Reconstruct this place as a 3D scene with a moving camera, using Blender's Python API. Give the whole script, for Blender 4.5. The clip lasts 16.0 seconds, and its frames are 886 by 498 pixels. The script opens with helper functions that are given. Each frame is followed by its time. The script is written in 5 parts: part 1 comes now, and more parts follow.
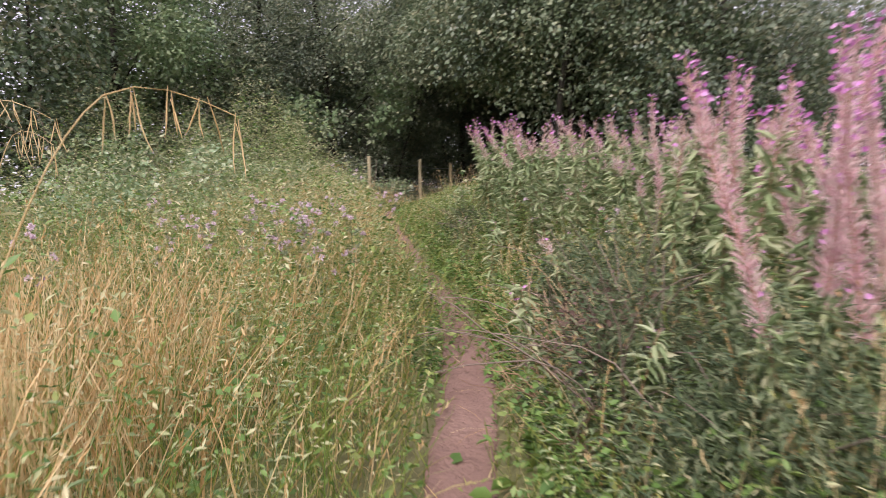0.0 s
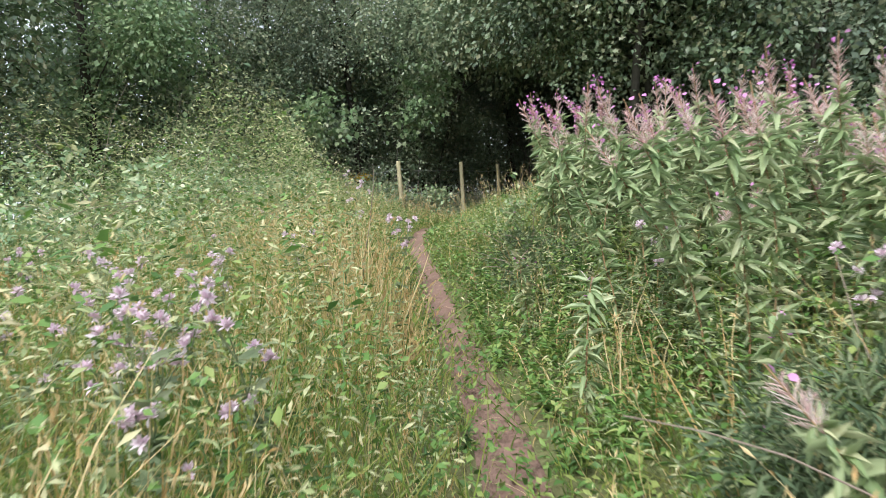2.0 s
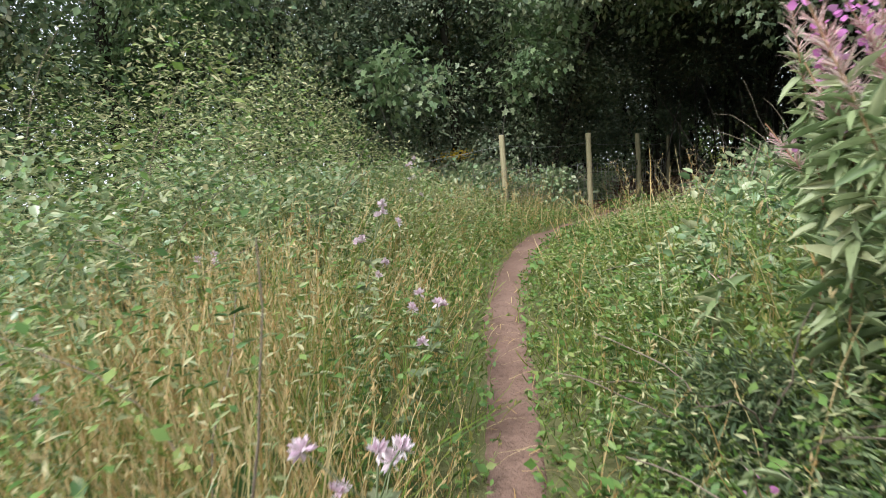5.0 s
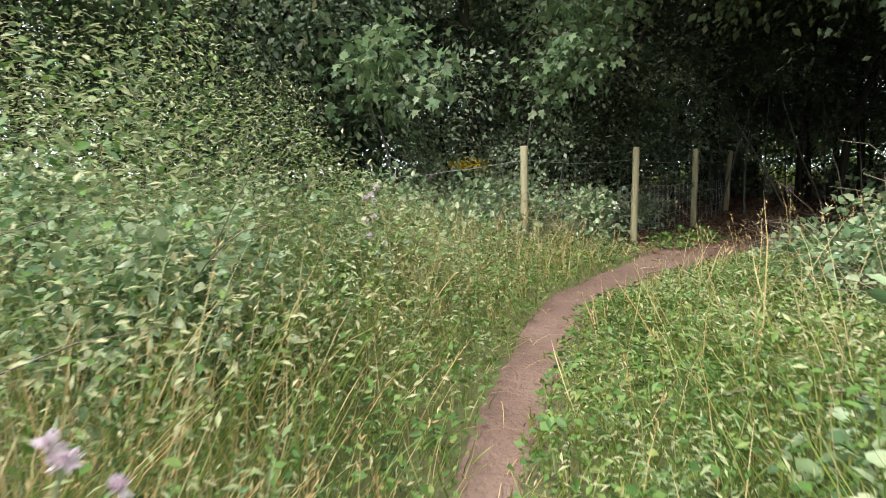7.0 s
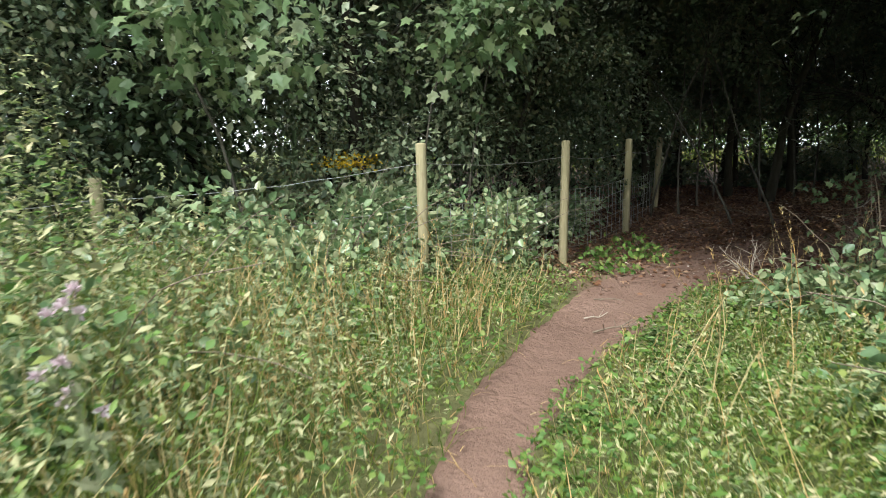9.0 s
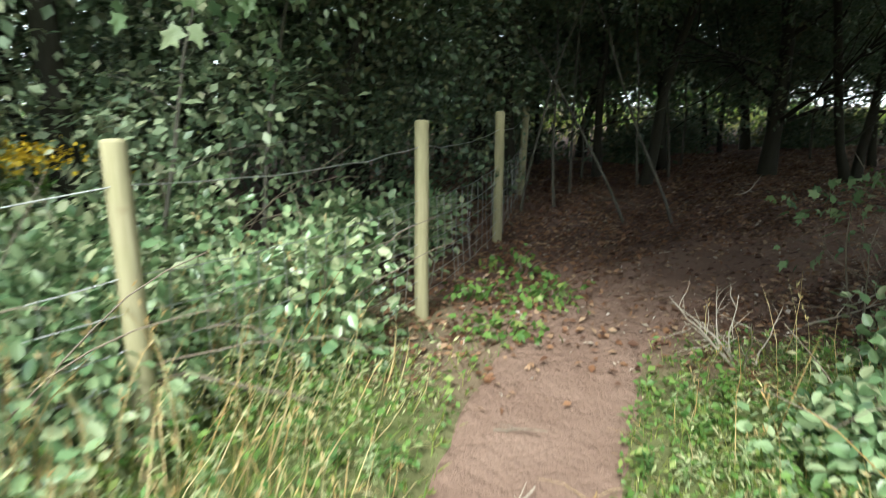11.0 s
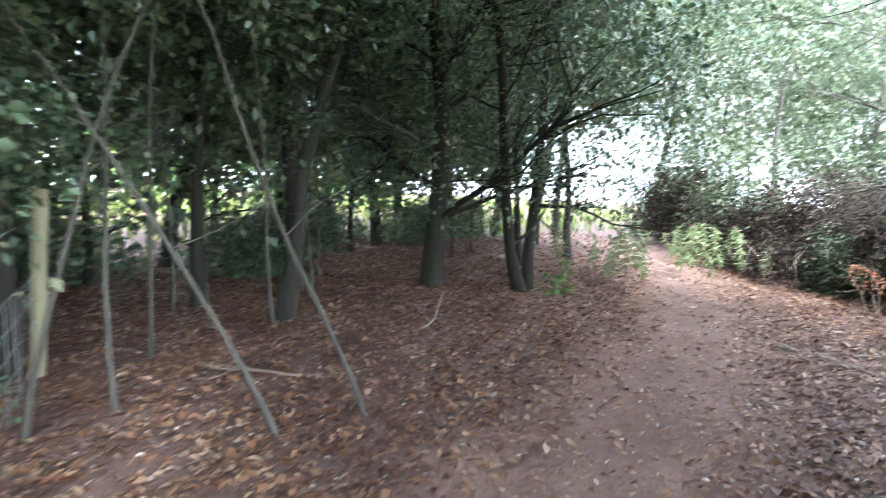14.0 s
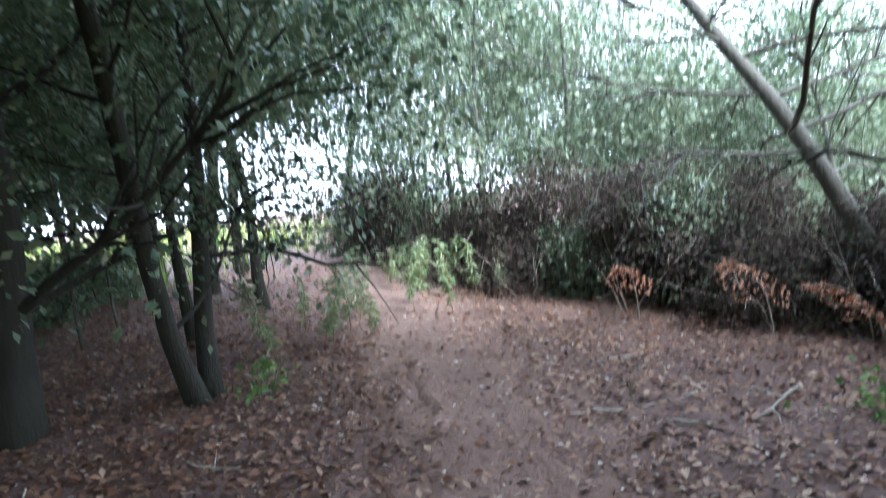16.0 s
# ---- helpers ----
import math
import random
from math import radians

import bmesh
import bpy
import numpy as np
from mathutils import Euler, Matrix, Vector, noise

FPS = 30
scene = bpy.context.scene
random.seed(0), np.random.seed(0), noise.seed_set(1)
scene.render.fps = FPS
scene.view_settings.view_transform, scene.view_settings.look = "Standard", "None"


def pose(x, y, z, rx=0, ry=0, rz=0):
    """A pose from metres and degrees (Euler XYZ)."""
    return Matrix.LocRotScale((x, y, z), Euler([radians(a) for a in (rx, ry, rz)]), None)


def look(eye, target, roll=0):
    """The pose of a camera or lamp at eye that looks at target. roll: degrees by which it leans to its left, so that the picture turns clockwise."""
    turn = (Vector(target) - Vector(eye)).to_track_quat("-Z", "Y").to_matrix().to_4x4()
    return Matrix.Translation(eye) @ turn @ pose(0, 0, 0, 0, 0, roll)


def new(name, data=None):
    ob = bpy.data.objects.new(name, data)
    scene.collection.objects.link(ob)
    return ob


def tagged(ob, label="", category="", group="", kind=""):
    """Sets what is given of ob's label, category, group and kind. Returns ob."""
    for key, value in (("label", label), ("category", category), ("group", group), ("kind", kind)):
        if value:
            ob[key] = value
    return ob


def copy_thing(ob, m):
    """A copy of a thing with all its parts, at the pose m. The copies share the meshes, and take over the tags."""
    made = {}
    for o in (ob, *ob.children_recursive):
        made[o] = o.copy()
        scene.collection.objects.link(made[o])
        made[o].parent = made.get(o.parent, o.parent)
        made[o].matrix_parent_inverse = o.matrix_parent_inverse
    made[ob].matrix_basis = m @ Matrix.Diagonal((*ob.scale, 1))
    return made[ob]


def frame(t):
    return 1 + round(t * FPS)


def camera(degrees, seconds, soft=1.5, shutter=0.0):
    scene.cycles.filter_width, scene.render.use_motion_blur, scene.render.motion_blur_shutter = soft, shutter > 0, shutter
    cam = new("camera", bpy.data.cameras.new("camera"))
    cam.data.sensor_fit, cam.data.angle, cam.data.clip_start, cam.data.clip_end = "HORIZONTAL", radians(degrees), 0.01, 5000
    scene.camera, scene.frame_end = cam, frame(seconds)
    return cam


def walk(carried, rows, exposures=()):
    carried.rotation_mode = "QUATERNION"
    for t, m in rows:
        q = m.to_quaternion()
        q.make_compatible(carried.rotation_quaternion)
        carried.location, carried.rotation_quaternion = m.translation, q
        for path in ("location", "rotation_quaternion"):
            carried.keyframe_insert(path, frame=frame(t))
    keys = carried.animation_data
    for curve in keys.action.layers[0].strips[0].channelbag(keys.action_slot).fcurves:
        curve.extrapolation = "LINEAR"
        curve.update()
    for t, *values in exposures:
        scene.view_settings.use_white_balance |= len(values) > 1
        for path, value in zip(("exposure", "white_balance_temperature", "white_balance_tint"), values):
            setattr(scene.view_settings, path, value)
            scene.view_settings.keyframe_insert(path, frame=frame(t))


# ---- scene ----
cam = camera(70.9, 16.0, 0.9, 0.35)

PATH = [
    (0, (-0.03, -0.244, 1.489), (-0.044, 1.752, 1.377), -0.8),
    (0.5, (0.036, 0.567, 1.489), (-0.204, 2.547, 1.346), -3.0),
    (1, (0.077, 1.316, 1.528), (-0.203, 3.295, 1.489), -3.2),
    (1.5, (0.04, 1.976, 1.649), (-0.113, 3.968, 1.559), -2.4),
    (2, (0.017, 2.566, 1.708), (-0.164, 4.556, 1.612), -3.7),
    (2.5, (0.021, 3.086, 1.784), (-0.238, 5.065, 1.649), -4.2),
    (3, (-0.013, 3.646, 1.903), (-0.274, 5.627, 1.813), -2.3),
    (3.5, (-0.027, 4.212, 1.994), (-0.361, 6.177, 1.827), -3.2),
    (4, (-0.077, 4.822, 2.105), (-0.457, 6.774, 1.899), -1.1),
    (4.5, (-0.107, 5.312, 2.176), (-0.538, 7.255, 1.98), -2.7),
    (5, (-0.143, 5.822, 2.187), (-0.715, 7.729, 1.996), -3.5),
    (5.2, (-0.199, 6.053, 2.187), (-0.737, 7.976, 2.063), -3.5),
    (7.3, (-0.468, 8.38, 2.613), (-1.125, 10.254, 2.37), -0.1),
    (7.5, (-0.5, 8.598, 2.653), (-1.126, 10.479, 2.389), 0.0),
    (8.0, (-0.604, 9.094, 2.723), (-1.21, 10.977, 2.428), -0.7),
    (8.2, (-0.654, 9.293, 2.745), (-1.182, 11.2, 2.452), -0.2),
    (10.3, (-0.992, 11.828, 3.038), (-1.249, 13.76, 2.587), 0.7),
    (10.5, (-1.007, 12.091, 3.027), (-1.201, 14.007, 2.488), 1.4),
    (11, (-0.963, 12.944, 3.071), (-0.791, 14.887, 2.629), 0.5),
    (11.5, (-1.002, 13.731, 3.132), (-0.652, 15.673, 2.808), 2.7),
    (12, (-0.949, 14.291, 3.174), (-0.228, 16.135, 2.887), 2.4),
    (12.5, (-0.77, 14.803, 3.181), (0.002, 16.627, 2.9), 2.1),
    (13, (-0.518, 15.339, 3.151), (0.457, 17.055, 2.825), -0.3),
    (13.5, (-0.214, 15.87, 3.134), (0.893, 17.508, 2.832), -0.2),
    (14, (0.126, 16.533, 3.116), (1.448, 18.026, 2.956), 1.8),
    (14.5, (0.531, 17.078, 3.14), (2.162, 18.225, 2.976), 0.3),
    (15, (0.973, 17.539, 3.164), (2.636, 18.644, 3.05), -2.6),
    (15.3, (1.309, 17.766, 3.191), (3.072, 18.697, 3.022), -1.7),
    (15.5, (1.547, 17.893, 3.211), (3.387, 18.665, 3.08), -1.8),
    (15.9, (2.06, 18.11, 3.297), (3.93, 18.80, 3.228), -5.2),
    (16, (2.183, 18.157, 3.318), (4.055, 18.843, 3.157), -6.0),
]
EXPOSURES = [(0, 0.9, 6150, 36), (0.7, 1.15, 5900, 16), (1.0, 1.3, 5750, 14), (1.5, 1.35, 5700, 14), (2.5, 1.02, 5850, 17), (3.5, 0.97, 5850, 18), (5.2, 1.02, 5900, 14), (7.3, 1.3, 6000, 12), (8.2, 1.38, 6000, 12), (10.3, 1.55, 6000, 7),
             (11.0, 1.85, 5800, 2), (11.5, 2.1, 5550, -4), (12.0, 2.55, 5550, -7), (12.5, 2.95, 5400, -5), (13.0, 3.55, 5300, 6), (14.0, 4.25, 5200, 14), (15.0, 3.9, 5050, 16), (16.0, 3.55, 4900, 13)]
walk(cam, [(t, look(eye, target, roll)) for t, eye, target, roll in PATH], EXPOSURES)

# ---- world and sun: bright overcast ----
world = bpy.data.worlds.new("overcast_sky")
scene.world = world
world.use_nodes = True
wt = world.node_tree
wt.nodes.clear()
w_out = wt.nodes.new("ShaderNodeOutputWorld")
w_bg = wt.nodes.new("ShaderNodeBackground")
w_sky = wt.nodes.new("ShaderNodeTexSky")
w_sky.sky_type, w_sky.sun_disc = "NISHITA", False
SUN_EL, SUN_AZ = 50.0, 205.0  # degrees above the horizon; compass from +y clockwise
w_sky.sun_elevation, w_sky.sun_rotation = radians(SUN_EL), radians(SUN_AZ)
w_scale = wt.nodes.new("ShaderNodeVectorMath")
w_scale.operation = "SCALE"
w_scale.inputs["Scale"].default_value = 0.12
w_mix = wt.nodes.new("ShaderNodeMix")
w_mix.data_type = "RGBA"
w_mix.inputs[0].default_value = 0.8
w_mix.inputs[7].default_value = (1.0, 1.0, 0.99, 1)
wt.links.new(w_sky.outputs[0], w_scale.inputs[0])
wt.links.new(w_scale.outputs[0], w_mix.inputs[6])
wt.links.new(w_mix.outputs[2], w_bg.inputs["Color"])
w_bg.inputs["Strength"].default_value = 0.9
wt.links.new(w_bg.outputs[0], w_out.inputs[0])

sun = new("sun", bpy.data.lights.new("sun", "SUN"))
sun.data.energy, sun.data.angle, sun.data.color = 2.4, radians(20), (1.0, 0.95, 0.86)
saz, sel = radians(SUN_AZ), radians(SUN_EL)
sun.matrix_world = look((math.sin(saz) * math.cos(sel) * 40, math.cos(saz) * math.cos(sel) * 40, math.sin(sel) * 40), (0, 0, 0))

# ---- materials ----


def material(name, rough=0.8, spec=0.3):
    m = bpy.data.materials.new(name)
    m.use_nodes = True
    b = m.node_tree.nodes["Principled BSDF"]
    b.inputs["Roughness"].default_value = rough
    b.inputs["Specular IOR Level"].default_value = spec
    return m, m.node_tree, b


def ramp(t, cols, fac):
    r = t.nodes.new("ShaderNodeValToRGB")
    els = r.color_ramp.elements
    while len(els) < len(cols):
        els.new(0.5)
    for i, c in enumerate(cols):
        els[i].position = i / max(1, len(cols) - 1)
        els[i].color = (*c, 1)
    t.links.new(fac, r.inputs[0])
    return r.outputs[0]


def noise_tex(t, scale, detail=4.0, stretch=None, rough=0.6):
    n = t.nodes.new("ShaderNodeTexNoise")
    n.inputs["Scale"].default_value, n.inputs["Detail"].default_value = scale, detail
    n.inputs["Roughness"].default_value = rough
    g = t.nodes.new("ShaderNodeNewGeometry")
    if stretch:
        mp = t.nodes.new("ShaderNodeMapping")
        mp.inputs["Scale"].default_value = stretch
        t.links.new(g.outputs["Position"], mp.inputs[0])
        t.links.new(mp.outputs[0], n.inputs["Vector"])
    else:
        t.links.new(g.outputs["Position"], n.inputs["Vector"])
    return n.outputs["Fac"]


def math_node(t, op, a, b):
    n = t.nodes.new("ShaderNodeMath")
    n.operation = op
    for i, v in enumerate((a, b)):
        if isinstance(v, (int, float)):
            n.inputs[i].default_value = v
        else:
            t.links.new(v, n.inputs[i])
    return n.outputs[0]


def mix_col(t, fac, a, b):
    n = t.nodes.new("ShaderNodeMix")
    n.data_type = "RGBA"
    for k, v in ((0, fac), (6, a), (7, b)):
        if isinstance(v, (int, float)):
            n.inputs[k].default_value = v
        elif isinstance(v, tuple):
            n.inputs[k].default_value = (*v, 1)
        else:
            t.links.new(v, n.inputs[k])
    return n.outputs[2]


def bump(t, bsdf, height, strength, dist=0.02):
    n = t.nodes.new("ShaderNodeBump")
    n.inputs["Strength"].default_value, n.inputs["Distance"].default_value = strength, dist
    t.links.new(height, n.inputs["Height"])
    t.links.new(n.outputs[0], bsdf.inputs["Normal"])


def leaf_mat(name, cols, trans=0.3, rough=0.5, spec=0.35, patch=2.0):
    """Foliage: each leaf its own shade, drifting in patches, lit through from behind."""
    m, t, b = material(name, rough, spec)
    g = t.nodes.new("ShaderNodeNewGeometry")
    drift = math_node(t, "MULTIPLY", math_node(t, "SUBTRACT", noise_tex(t, patch, 3.0), 0.5), 1.1)
    fac = math_node(t, "ADD", g.outputs["Random Per Island"], drift)
    col = ramp(t, cols, fac)
    col = mix_col(t, math_node(t, "MULTIPLY", noise_tex(t, 60.0, 2.0), 0.35), col, tuple(0.6 * c for c in cols[0]))
    t.links.new(col, b.inputs["Base Color"])
    if trans:
        tr = t.nodes.new("ShaderNodeBsdfTranslucent")
        mx = t.nodes.new("ShaderNodeMixShader")
        mx.inputs[0].default_value = trans
        t.links.new(col, tr.inputs["Color"])
        t.links.new(b.outputs[0], mx.inputs[1])
        t.links.new(tr.outputs[0], mx.inputs[2])
        t.links.new(mx.outputs[0], t.nodes["Material Output"].inputs["Surface"])
    return m


def bark_mat(name, dark, light, moss=(0.09, 0.11, 0.04), moss_amount=0.4):
    m, t, b = material(name, 0.9, 0.2)
    grain = noise_tex(t, 14.0, 6.0, (2.5, 2.5, 0.5))
    col = ramp(t, [dark, light], grain)
    patch = math_node(t, "MULTIPLY", noise_tex(t, 3.0, 4.0), moss_amount)
    t.links.new(mix_col(t, patch, col, moss), b.inputs["Base Color"])
    bump(t, b, grain, 0.8, 0.02)
    return m


M = {}
M["dry_grass"] = leaf_mat("dry_grass", [(0.44, 0.28, 0.10), (0.58, 0.42, 0.18), (0.70, 0.57, 0.30), (0.52, 0.46, 0.21)], 0.3, 0.6, 0.25)
M["green_grass"] = leaf_mat("green_grass", [(0.10, 0.18, 0.03), (0.17, 0.26, 0.04), (0.29, 0.33, 0.07), (0.42, 0.38, 0.12)], 0.35, 0.5)
M["weed"] = leaf_mat("weed", [(0.07, 0.15, 0.032), (0.12, 0.23, 0.045), (0.18, 0.30, 0.065), (0.29, 0.34, 0.09)], 0.3, 0.5)
M["weed_pale"] = leaf_mat("weed_pale", [(0.20, 0.27, 0.10), (0.34, 0.38, 0.16), (0.50, 0.51, 0.26), (0.58, 0.52, 0.29)], 0.3, 0.6)
M["nettle"] = leaf_mat("nettle", [(0.045, 0.10, 0.03), (0.075, 0.16, 0.04), (0.11, 0.22, 0.05), (0.16, 0.26, 0.07)], 0.3, 0.5)
M["mugwort"] = leaf_mat("mugwort", [(0.06, 0.095, 0.045), (0.10, 0.145, 0.065), (0.15, 0.20, 0.09), (0.22, 0.25, 0.13)], 0.25, 0.65, 0.2)
M["bramble_leaf"] = leaf_mat("bramble_leaf", [(0.12, 0.21, 0.09), (0.23, 0.34, 0.15), (0.37, 0.46, 0.24), (0.48, 0.50, 0.28)], 0.25, 0.36, 0.6)
M["hawthorn_leaf"] = leaf_mat("hawthorn_leaf", [(0.065, 0.105, 0.052), (0.105, 0.155, 0.075), (0.15, 0.20, 0.10), (0.23, 0.22, 0.11)], 0.25, 0.4, 0.5, 1.0)
M["hedge_leaf"] = leaf_mat("hedge_leaf", [(0.10, 0.14, 0.09), (0.165, 0.215, 0.135), (0.235, 0.285, 0.18), (0.32, 0.33, 0.20)], 0.35, 0.5, 0.35, 0.6)
M["ash_leaf"] = leaf_mat("ash_leaf", [(0.10, 0.17, 0.075), (0.17, 0.26, 0.11), (0.24, 0.33, 0.15), (0.31, 0.36, 0.18)], 0.35, 0.45, 0.4, 1.0)
M["oak_leaf"] = leaf_mat("oak_leaf", [(0.13, 0.19, 0.105), (0.22, 0.29, 0.16), (0.32, 0.38, 0.22), (0.42, 0.43, 0.25)], 0.35, 0.45, 0.4, 1.0)
M["pale_leaf"] = leaf_mat("pale_leaf", [(0.10, 0.14, 0.075), (0.15, 0.19, 0.105), (0.20, 0.24, 0.135), (0.25, 0.27, 0.155)], 0.35, 0.5, 0.4, 0.8)
M["fireweed_leaf"] = leaf_mat("fireweed_leaf", [(0.17, 0.25, 0.10), (0.30, 0.39, 0.17), (0.43, 0.50, 0.26), (0.54, 0.55, 0.31)], 0.35, 0.45, 0.4)
M["fireweed_stem"] = leaf_mat("fireweed_stem", [(0.30, 0.12, 0.08), (0.34, 0.20, 0.10), (0.25, 0.24, 0.10)], 0.0, 0.6)
M["fireweed_pod"] = leaf_mat("fireweed_pod", [(0.62, 0.33, 0.35), (0.70, 0.46, 0.44), (0.72, 0.57, 0.50), (0.73, 0.66, 0.57)], 0.2, 0.6)
M["fireweed_flower"] = leaf_mat("fireweed_flower", [(0.52, 0.16, 0.42), (0.64, 0.27, 0.54), (0.70, 0.40, 0.62)], 0.35, 0.6)
M["pale_pod"] = leaf_mat("pale_pod", [(0.58, 0.34, 0.33), (0.62, 0.46, 0.40), (0.64, 0.56, 0.46), (0.70, 0.66, 0.58)], 0.25, 0.7)
M["thistle_flower"] = leaf_mat("thistle_flower", [(0.66, 0.47, 0.56), (0.78, 0.64, 0.68), (0.86, 0.80, 0.78)], 0.3, 0.8)
M["thistle_leaf"] = leaf_mat("thistle_leaf", [(0.13, 0.18, 0.08), (0.20, 0.25, 0.12), (0.29, 0.31, 0.17)], 0.2, 0.6)
M["dead_stem"] = leaf_mat("dead_stem", [(0.22, 0.13, 0.07), (0.36, 0.24, 0.13), (0.48, 0.36, 0.21)], 0.0, 0.8)
M["yellow_flower"] = leaf_mat("yellow_flower", [(0.60, 0.40, 0.02), (0.75, 0.55, 0.03)], 0.2, 0.7)
M["litter"] = leaf_mat("litter", [(0.08, 0.036, 0.02), (0.18, 0.085, 0.042), (0.30, 0.155, 0.075), (0.42, 0.29, 0.18)], 0.1, 0.55, 0.4)
M["pale_litter"] = leaf_mat("pale_litter", [(0.38, 0.30, 0.22), (0.52, 0.44, 0.35), (0.62, 0.56, 0.48)], 0.1, 0.6)
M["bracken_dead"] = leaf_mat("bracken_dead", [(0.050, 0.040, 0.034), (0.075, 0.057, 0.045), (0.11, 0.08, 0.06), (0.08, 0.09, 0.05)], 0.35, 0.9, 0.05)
M["withered"] = leaf_mat("withered", [(0.09, 0.06, 0.045), (0.16, 0.11, 0.08), (0.25, 0.18, 0.13)], 0.15, 0.8, 0.1)
M["rust_frond"] = leaf_mat("rust_frond", [(0.30, 0.12, 0.06), (0.42, 0.20, 0.10), (0.45, 0.27, 0.15)], 0.2, 0.7)
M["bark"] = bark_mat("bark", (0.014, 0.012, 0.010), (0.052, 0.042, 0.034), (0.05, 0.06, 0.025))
M["bark_grey"] = bark_mat("bark_grey", (0.05, 0.045, 0.038), (0.15, 0.13, 0.11), (0.08, 0.10, 0.04), 0.35)
M["twig"] = bark_mat("twig", (0.12, 0.09, 0.065), (0.34, 0.28, 0.21), (0.10, 0.09, 0.05), 0.3)
M["twig_pale"] = bark_mat("twig_pale", (0.30, 0.25, 0.19), (0.58, 0.52, 0.43), (0.30, 0.28, 0.18), 0.3)


def post_mat():
    m, t, b = material("post_wood", 0.85, 0.2)
    grain = noise_tex(t, 10.0, 6.0, (6.0, 6.0, 0.35))
    col = ramp(t, [(0.20, 0.17, 0.10), (0.36, 0.31, 0.19), (0.47, 0.42, 0.28)], grain)
    col = mix_col(t, math_node(t, "MULTIPLY", noise_tex(t, 4.0, 5.0), 0.55), col, (0.24, 0.25, 0.10))
    knots = ramp(t, [(0, 0, 0), (0, 0, 0), (0, 0, 0), (1, 1, 1)], noise_tex(t, 9.0, 2.0))
    col = mix_col(t, knots, col, (0.20, 0.14, 0.08))
    t.links.new(col, b.inputs["Base Color"])
    bump(t, b, grain, 0.6, 0.01)
    return m


def soil_mat():
    m, t, b = material("bare_soil", 0.92, 0.2)
    big, fine = noise_tex(t, 1.6, 5.0), noise_tex(t, 45.0, 6.0)
    col = ramp(t, [(0.14, 0.088, 0.062), (0.26, 0.168, 0.122), (0.38, 0.262, 0.198)], big)
    col = mix_col(t, math_node(t, "MULTIPLY", fine, 0.6), col, (0.08, 0.05, 0.04))
    t.links.new(col, b.inputs["Base Color"])
    bump(t, b, math_node(t, "ADD", fine, math_node(t, "MULTIPLY", noise_tex(t, 9.0, 4.0), 2.2)), 0.8, 0.025)
    return m


def ground_mat():
    """Turf and earth in the meadow, dark leaf mould in the wood."""
    m, t, b = material("meadow_and_wood_floor", 0.95, 0.15)
    fine, big = noise_tex(t, 30.0, 6.0), noise_tex(t, 1.2, 5.0)
    turf = mix_col(t, fine, (0.05, 0.07, 0.02), (0.13, 0.16, 0.05))
    turf = mix_col(t, math_node(t, "MULTIPLY", big, 0.5), turf, (0.19, 0.20, 0.08))
    mould = mix_col(t, fine, (0.05, 0.034, 0.026), (0.16, 0.108, 0.085))
    mould = mix_col(t, math_node(t, "MULTIPLY", big, 0.45), mould, (0.22, 0.14, 0.11))
    at = t.nodes.new("ShaderNodeAttribute")
    at.attribute_name = "wood_floor"
    bare = t.nodes.new("ShaderNodeAttribute")
    bare.attribute_name = "bare_earth"
    soil = mix_col(t, math_node(t, "MULTIPLY", noise_tex(t, 45.0, 6.0), 0.6),
                   ramp(t, [(0.14, 0.088, 0.062), (0.26, 0.168, 0.122), (0.38, 0.262, 0.198)], noise_tex(t, 1.6, 5.0)), (0.08, 0.05, 0.04))
    floor_col = mix_col(t, at.outputs["Fac"], turf, mould)
    t.links.new(mix_col(t, bare.outputs["Fac"], floor_col, soil), b.inputs["Base Color"])
    bump(t, b, fine, 0.8, 0.03)
    return m


M["post"] = post_mat()
M["soil"] = soil_mat()
M["ground"] = ground_mat()
wire, wt2, wb = material("galvanised_wire", 0.45, 0.5)
wb.inputs["Metallic"].default_value = 0.8
wt2.links.new(ramp(wt2, [(0.30, 0.30, 0.29), (0.55, 0.55, 0.53)], noise_tex(wt2, 20.0)), wb.inputs["Base Color"])
M["wire"] = wire
guard, gt2, gb = material("green_tree_guard", 0.5, 0.4)
gt2.links.new(ramp(gt2, [(0.10, 0.16, 0.06), (0.17, 0.24, 0.10)], noise_tex(gt2, 8.0)), gb.inputs["Base Color"])
M["guard"] = guard

# ---- mesh building ----
RNG = np.random.default_rng(7)


def mesh_of(name, chunks, mat):
    """One mesh from (verts, faces) arrays."""
    vs, loops, starts, totals, off, pos = [], [], [], [], 0, 0
    for v, f in chunks:
        v, f = np.asarray(v, np.float32), np.asarray(f, np.int32)
        vs.append(v)
        loops.append((f + off).ravel())
        k = f.shape[1]
        starts.append(pos + np.arange(len(f), dtype=np.int32) * k)
        totals.append(np.full(len(f), k, np.int32))
        off += len(v)
        pos += f.size
    v, lo, st = np.concatenate(vs), np.concatenate(loops), np.concatenate(starts)
    me = bpy.data.meshes.new(name)
    me.vertices.add(len(v))
    me.vertices.foreach_set("co", v.ravel())
    me.loops.add(len(lo))
    me.loops.foreach_set("vertex_index", lo)
    me.polygons.add(len(st))
    me.polygons.foreach_set("loop_start", st)
    me.update(calc_edges=True)
    me.validate()
    me.materials.append(mat)
    return me


def smooth(me):
    me.polygons.foreach_set("use_smooth", np.ones(len(me.polygons), bool))
    return me


